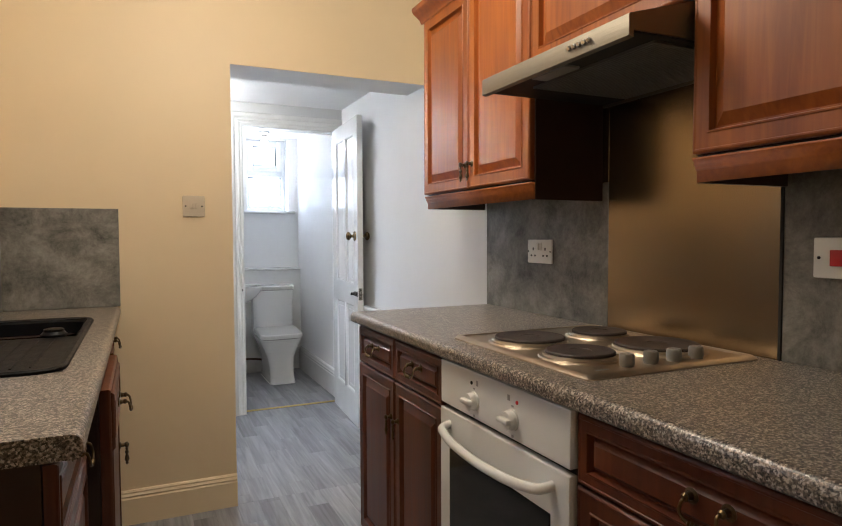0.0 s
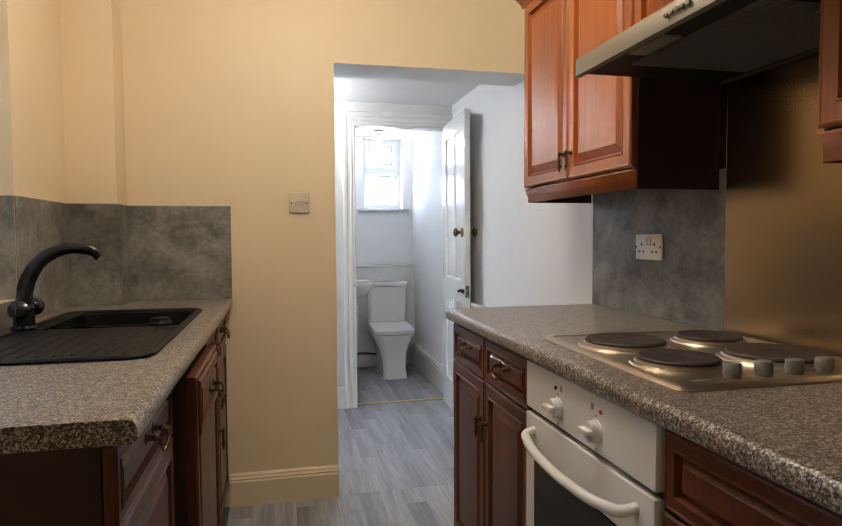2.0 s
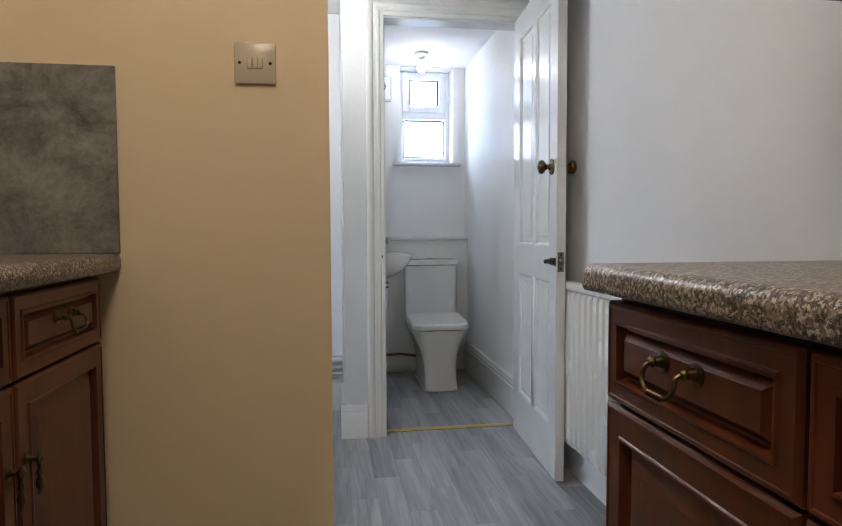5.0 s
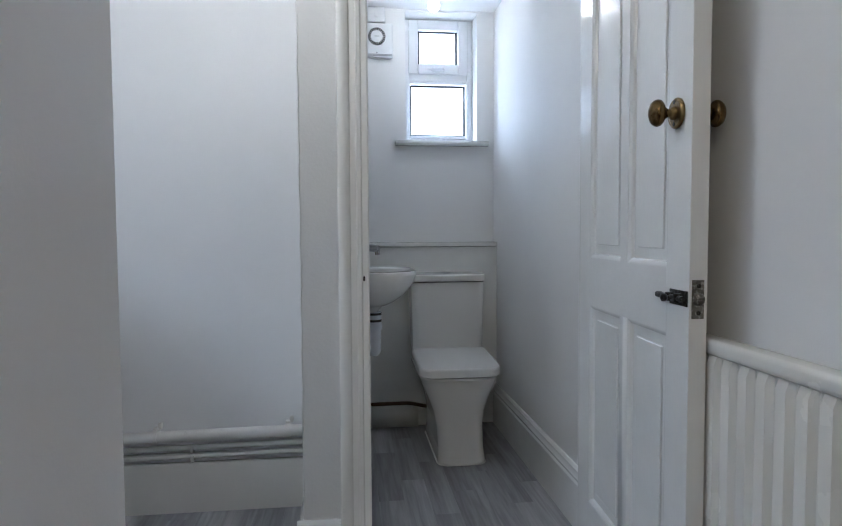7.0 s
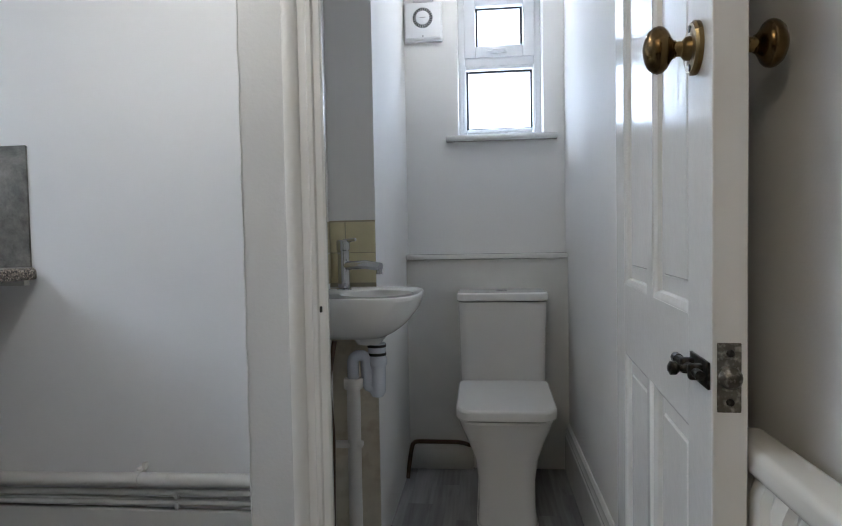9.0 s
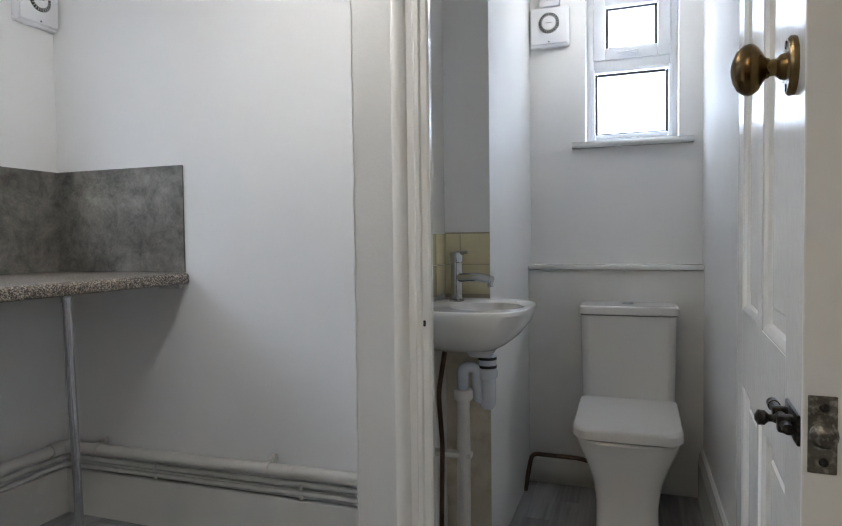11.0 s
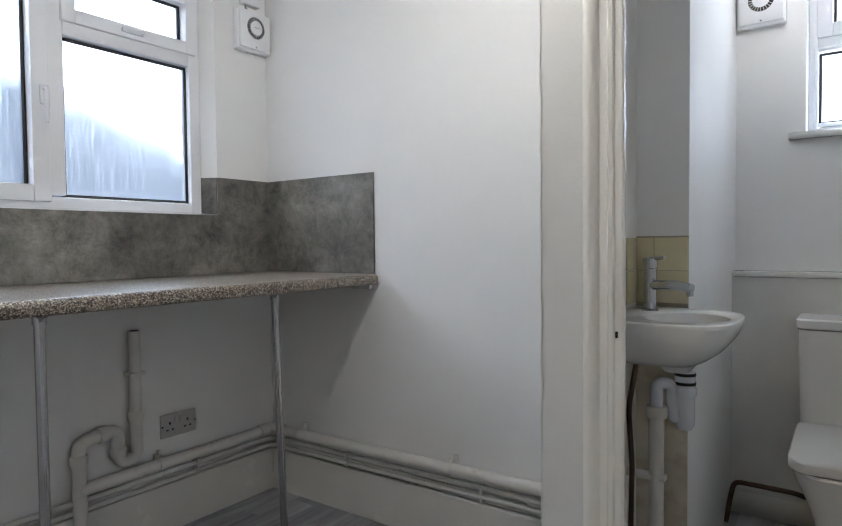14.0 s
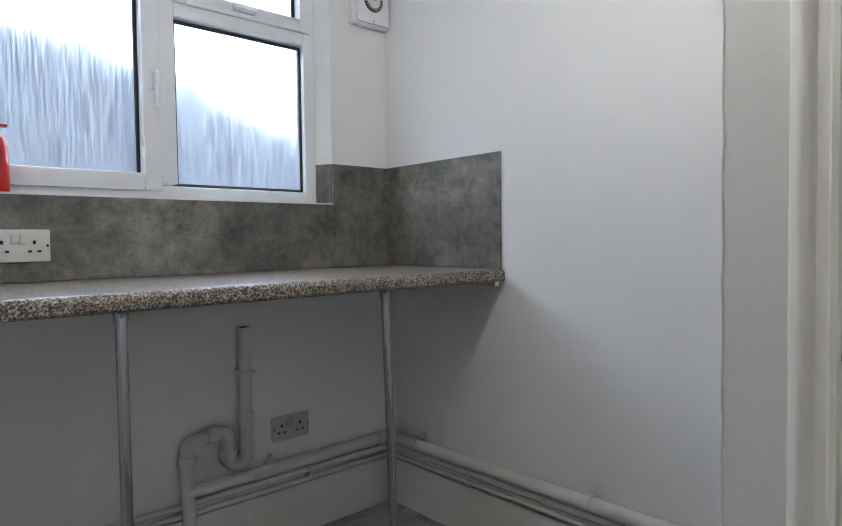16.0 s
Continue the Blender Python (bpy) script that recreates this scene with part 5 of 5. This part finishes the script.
part("barrel", tube(B(), [(DW - 0.11, -DT - 0.010, BZ), (DW - 0.006, -DT - 0.010, BZ)], 0.0055, 10), M_IRONBLK, bt)
part("bolt_knob", lathe(B(), [(0.004, 0), (0.004, 0.012), (0.008, 0.016), (0.008, 0.022), (0.003, 0.025)], (DW - 0.045, -DT - 0.010, BZ), (0, -1, 0), 12), M_IRONBLK, bt)
part("bolt_end", lathe(B(), [(0.0065, 0), (0.0065, 0.014), (0.003, 0.016)], (DW - 0.098, -DT - 0.010, BZ), (-1, 0, 0), 10), M_IRONBLK, bt)
for x in (DW - 0.062, DW - 0.028):
    part("strap", box(B(), x - 0.006, x + 0.006, -DT - 0.017, -DT - 0.001, BZ - 0.009, BZ + 0.009, 0.003), M_IRONBLK, bt)
pl = part("latch_plate", box(B(), DW - 0.001, DW + 0.0015, -DT + 0.005, -0.007, BZ - 0.037, BZ + 0.037, 0.0007, 1), M_STRIKE, door, "paint-spattered ball catch plate")
part("ball_catch", lathe(B(), [(0.0125, 0), (0.012, 0.003), (0.009, 0.007), (0.002, 0.0095)], (DW + 0.001, -DT / 2, BZ), (1, 0, 0), 16), M_STRIKE, pl)
for z in (-0.026, 0.026):
    part("screw", lathe(B(), [(0.0045, 0), (0.004, 0.0015)], (DW + 0.0012, -DT / 2, BZ + z), (1, 0, 0), 10), M_IRONBLK, pl)
for z in (0.20, 1.70):
    part("hinge", cyl(B(), (-0.008, 0.004, z), (-0.008, 0.004, z + 0.075), 0.006, seg=12), M_GLOSS, door)

# ---- toilet ----
TCX = -0.282
wc = thing("toilet", (TCX, 0, 0), "white close-coupled toilet with its lid closed", "toilet")
K_LIFT = 1.05
secs = [(0.000, 0.200, 2.175, 2.66), (0.012, 0.206, 2.172, 2.66), (0.06, 0.196, 2.190, 2.66), (0.14, 0.200, 2.215, 2.66), (0.20, 0.222, 2.225, 2.67), (0.26, 0.270, 2.215, 2.68), (0.31, 0.318, 2.200, 2.69), (0.338, 0.338, 2.192, 2.70), (0.345, 0.334, 2.195, 2.70)]
loops = [rrect(0, (a + b) / 2, w_, b - a, 0.04, z * K_LIFT, 8, 0.045 + 0.05 * min(1, max(0, (z - 0.15) / 0.2))) for z, w_, a, b in secs]
part("pan", loft(B(), loops), M_CERAM, wc)
part("sealant", loft(B(), [rrect(0, 2.417, 0.214, 0.494, 0.04, 0.0005, 8, 0.05), rrect(0, 2.417, 0.204, 0.484, 0.04, 0.006, 8, 0.05)]), M_SEAL, wc)
def tilt(bm):
    """The closed lid rises a little towards the hinges."""
    for v in bm.verts:
        v.co.z += 0.017 + (v.co.y - 2.19) * 0.07
    return bm
# seat coloured grey to paint in the shade beneath the lid
part("seat", tilt(loft(B(), [rrect(0, 2.368, 0.318, 0.330, 0.02, 0.344, 8, 0.055), rrect(0, 2.368, 0.318, 0.330, 0.02, 0.3525, 8, 0.055)])), M_GREYP, wc, "narrow seat edge, lid's shade put into its grey")
part("lid", tilt(loft(B(), [rrect(0, 2.363, 0.348, 0.352, 0.02, 0.3525, 8, 0.06), rrect(0, 2.362, 0.352, 0.356, 0.022, 0.355, 8, 0.062), rrect(0, 2.362, 0.352, 0.356, 0.022, 0.380, 8, 0.062), rrect(0, 2.364, 0.347, 0.352, 0.024, 0.386, 8, 0.061), rrect(0, 2.367, 0.338, 0.345, 0.026, 0.389, 8, 0.058)])), M_CERAM, wc)
part("cistern", loft(B(), [rrect(0, 2.632, 0.320, 0.165, 0.03, 0.346, 6), rrect(0, 2.632, 0.336, 0.180, 0.03, 0.42, 6), rrect(0, 2.632, 0.350, 0.190, 0.03, 0.742, 6)]), M_CERAM, wc)
part("cistern_lid", loft(B(), [rrect(0, 2.630, 0.352, 0.194, 0.03, 0.747, 6), rrect(0, 2.630, 0.362, 0.200, 0.03, 0.750, 6), rrect(0, 2.630, 0.362, 0.200, 0.03, 0.774, 6), rrect(0, 2.630, 0.352, 0.190, 0.03, 0.780, 6)]), M_CERAM, wc)
part("flush_button", lathe(B(), [(0.022, 0.780), (0.022, 0.785), (0.018, 0.788), (0.002, 0.788)], (0, 2.63, 0), seg=24), M_CHROME, wc, "chrome flush button")
part("supply_pipe", tube(B(), [(-0.10, 2.60, 0.135), (-0.18, 2.66, 0.138), (-0.385, 2.69, 0.128), (-0.392, 2.66, 0.09), (-0.40, 2.60, 0.0)], 0.009, 10, 0.03), M_COPPER, wc, "dull copper supply pipe")

# ---- basin ----
bs = thing("basin", (-0.835, 1.80, 0), "small white wall-hung ceramic hand basin", "basin")
def bean(z, k, kx):
    """Outline of the basin at one height: flat along the wall, rounded in front."""
    pts = []
    for i in range(40):
        a = 2 * math.pi * i / 40
        c, s = math.cos(a), math.sin(a)
        e = 0.62
        u = abs(c) ** e * (1 if c > 0 else -1)
        v = abs(s) ** e * (1 if s > 0 else -1)
        pts.append(Vector((max(0.0, 0.155 * kx + u * 0.158 * kx), v * 0.192 * k, z)))
    return pts
def oval(z, cx, cy, rx, ry):
    return [Vector((cx + rx * math.cos(2 * math.pi * i / 40), cy + ry * math.sin(2 * math.pi * i / 40), z)) for i in range(40)]
bm = loft(B(), [oval(0.700, 0.150, 0.045, 0.034, 0.036), oval(0.722, 0.152, 0.042, 0.050, 0.060), bean(0.733, 0.46, 0.68), bean(0.748, 0.62, 0.77), bean(0.772, 0.80, 0.87), bean(0.808, 0.94, 0.96), bean(0.842, 1.0, 1.0), bean(0.850, 0.992, 0.995), bean(0.853, 0.975, 0.985),
               oval(0.853, 0.187, -0.012, 0.108, 0.128), oval(0.849, 0.187, -0.012, 0.101, 0.121), oval(0.81, 0.185, -0.010, 0.090, 0.106), oval(0.772, 0.180, 0.0, 0.060, 0.070), oval(0.764, 0.175, 0.01, 0.022, 0.022)])
part("bowl", bm, M_CERAM, bs)
tp = thing("basin_tap", Matrix.Translation((-0.766, 1.892, 0.853)) @ Matrix.Scale(1.08, 4), "chrome mixer tap on the hand basin", "tap")
part("body", lathe(B(), [(0.021, 0), (0.021, 0.004), (0.0165, 0.006), (0.0165, 0.108), (0.0185, 0.110), (0.0185, 0.134), (0.016, 0.137), (0.002, 0.138)], seg=24), M_CHROME, tp)
part("spout", tube(B(), [(0.0, 0.0, 0.066), (0.070, -0.034, 0.070), (0.112, -0.054, 0.064)], [0.0125, 0.0125, 0.0115], 16), M_CHROME, tp)
part("aerator", cyl(B(), (0.107, -0.052, 0.060), (0.108, -0.052, 0.045), 0.008, seg=14), M_CHROME, tp)
part("lever", tube(B(), [(0.0, 0.0, 0.133), (0.038, -0.016, 0.138)], [0.006, 0.0045], 10), M_CHROME, tp)
tr = thing("basin_trap", (-0.664, 1.850, 0), "pale plastic bottle trap and waste under the basin", "waste trap")
part("tailpiece", cyl(B(), (0, 0, 0.64), (0, 0, 0.70), 0.026), M_TRAP, tr)
for z in (0.665, 0.689):
    part("seal", cyl(B(), (0, 0, z), (0, 0, z + 0.008), 0.0275), M_GASKET, tr, "black rubber seal")
part("nut", lathe(B(), [(0.028, 0.635), (0.030, 0.64), (0.030, 0.655), (0.027, 0.66)], seg=18), M_TRAP, tr)
part("bottle", lathe(B(), [(0.004, 0.540), (0.016, 0.544), (0.024, 0.558), (0.025, 0.59), (0.025, 0.635)], seg=22), M_TRAP, tr)
part("outlet", tube(B(), [(0.0, 0.0, 0.580), (-0.026, -0.012, 0.572), (-0.030, -0.016, 0.668), (-0.064, -0.034, 0.668), (-0.064, -0.034, 0.60)], 0.0165, 14, 0.020), M_TRAP, tr)
part("outlet_nut", lathe(B(), [(0.026, 0.575), (0.028, 0.58), (0.028, 0.60), (0.025, 0.605)], (-0.064, -0.034, 0), seg=18), M_PVC, tr)
part("waste_pipe", tube(B(), [(-0.064, -0.034, 0.58), (-0.066, -0.034, 0.0)], 0.0195, 14), M_PVC, tr, "yellowed white plastic waste pipe")
part("clip", box(B(), -0.165, -0.040, -0.050, -0.020, 0.405, 0.420, 0.003), M_PVC, tr)
part("hot_tail", tube(B(), [(-0.105, -0.08, 0.72), (-0.125, -0.08, 0.60), (-0.118, -0.07, 0.45), (-0.13, -0.06, 0.0)], 0.007, 10, 0.03), M_COPPER, tr, "braided tap tail")

# ---- lamp in the toilet ----
def ceiling_lamp(at, ceiling, drop, glow, label):
    """A white holder with a bare bulb, on the ceiling or hung on a short flex."""
    cl = thing("ceiling_lamp", at, label, "ceiling lamp", "bare ceiling bulbs")
    top = ceiling - drop
    if drop:
        part("rose", lathe(B(), [(0.020, ceiling - 0.030), (0.040, ceiling - 0.022), (0.046, ceiling - 0.006), (0.046, ceiling)], seg=28), M_PLATE, cl)
        part("flex", tube(B(), [(0, 0, ceiling - 0.028), (0, 0, top - 0.020)], 0.0032, 8), M_PLATE, cl, "white twin flex")
        hold = [(0.012, top - 0.010), (0.020, top - 0.020), (0.022, top - 0.050), (0.017, top - 0.056)]
    else:
        hold = [(0.046, top), (0.046, top - 0.018), (0.030, top - 0.026), (0.022, top - 0.030), (0.022, top - 0.050), (0.017, top - 0.056)]
    part("holder", lathe(B(), hold[::-1], seg=28), M_PLATE, cl)
    part("bulb", lathe(B(), [(0.001, top - 0.126), (0.014, top - 0.122), (0.024, top - 0.110), (0.027, top - 0.098), (0.024, top - 0.084), (0.016, top - 0.070), (0.013, top - 0.056)], seg=24), glow, cl, "glowing white bulb")


ceiling_lamp((-0.356, 2.48, 0), H_W, 0.0, M_BULB, "bare lit bulb in a white batten holder on the ceiling")
ceiling_lamp((-1.17, 1.08, 0), H_U, 0.09, M_BULB2, "bare lit bulb on a short flex from the low ceiling")

# fence boards added to stand in for the unclear dark shape outside the wide window
fe = thing("fence", (-4.3, 0, 0), "boards added for the vague dark shape across the yard", "fence")
rng = random.Random(4)
for k in range(46):
    y = -2.2 + k * 0.15
    h = 2.24 - max(0.0, 0.30 * (y - 1.2)) + rng.uniform(-0.05, 0.03)
    part("board", box(B(), -0.012, 0.012, y, y + 0.149, -0.16, h + rng.uniform(-0.01, 0.01), 0.003, 1), M_FENCE, fe)
part("rail", box(B(), -0.05, -0.013, -2.2, 4.7, 0.4, 0.48), M_FENCE, fe)

# ---- toilet wall tiles, floor pieces ----
bt = solid("trim_tile_bed", box(B(), -0.835, -0.688, 1.997, 2.0, 0.853, 1.062), M_GROUT, "old grout bed behind the cream tiles", "grout", kind="structure")
tl = solid("trim_stained_wall", box(B(), -0.835, -0.689, 1.9985, 2.0, 0.0, 0.85), M_STAIN, "bare stained plaster under the basin", "wall", kind="structure")
for x0, x1 in ((-0.834, -0.783), (-0.781, -0.688)):
    for z0, z1 in ((0.866, 0.9595), (0.9615, 1.057)):
        me = mesh_of("tile", box(B(), x0, x1, 1.991, 1.9972, z0, z1, 0.0015, 2), M_TILE)
        ob = new("tile", me)
        ob.parent = bt
for y0, y1 in ((1.795, 1.889), (1.891, 1.985)):
    for z0, z1 in ((0.866, 0.9595), (0.9615, 1.057)):
        ob = new("tile", mesh_of("tile", box(B(), -0.8345, -0.828, y0, y1, z0, z1, 0.0015, 2), M_TILE))
        ob.parent = bt
plank_floor(-2.357, 0.0, 0.0, 1.475)
plank_floor(-2.357, -0.885, 1.475, 1.892)
plank_floor(-0.835, 0.0, 1.512, 2.735)
plank_floor(-1.43, 0.0, -0.63, 0.0)
plank_floor(-1.43, -0.53, -3.1, -0.63)
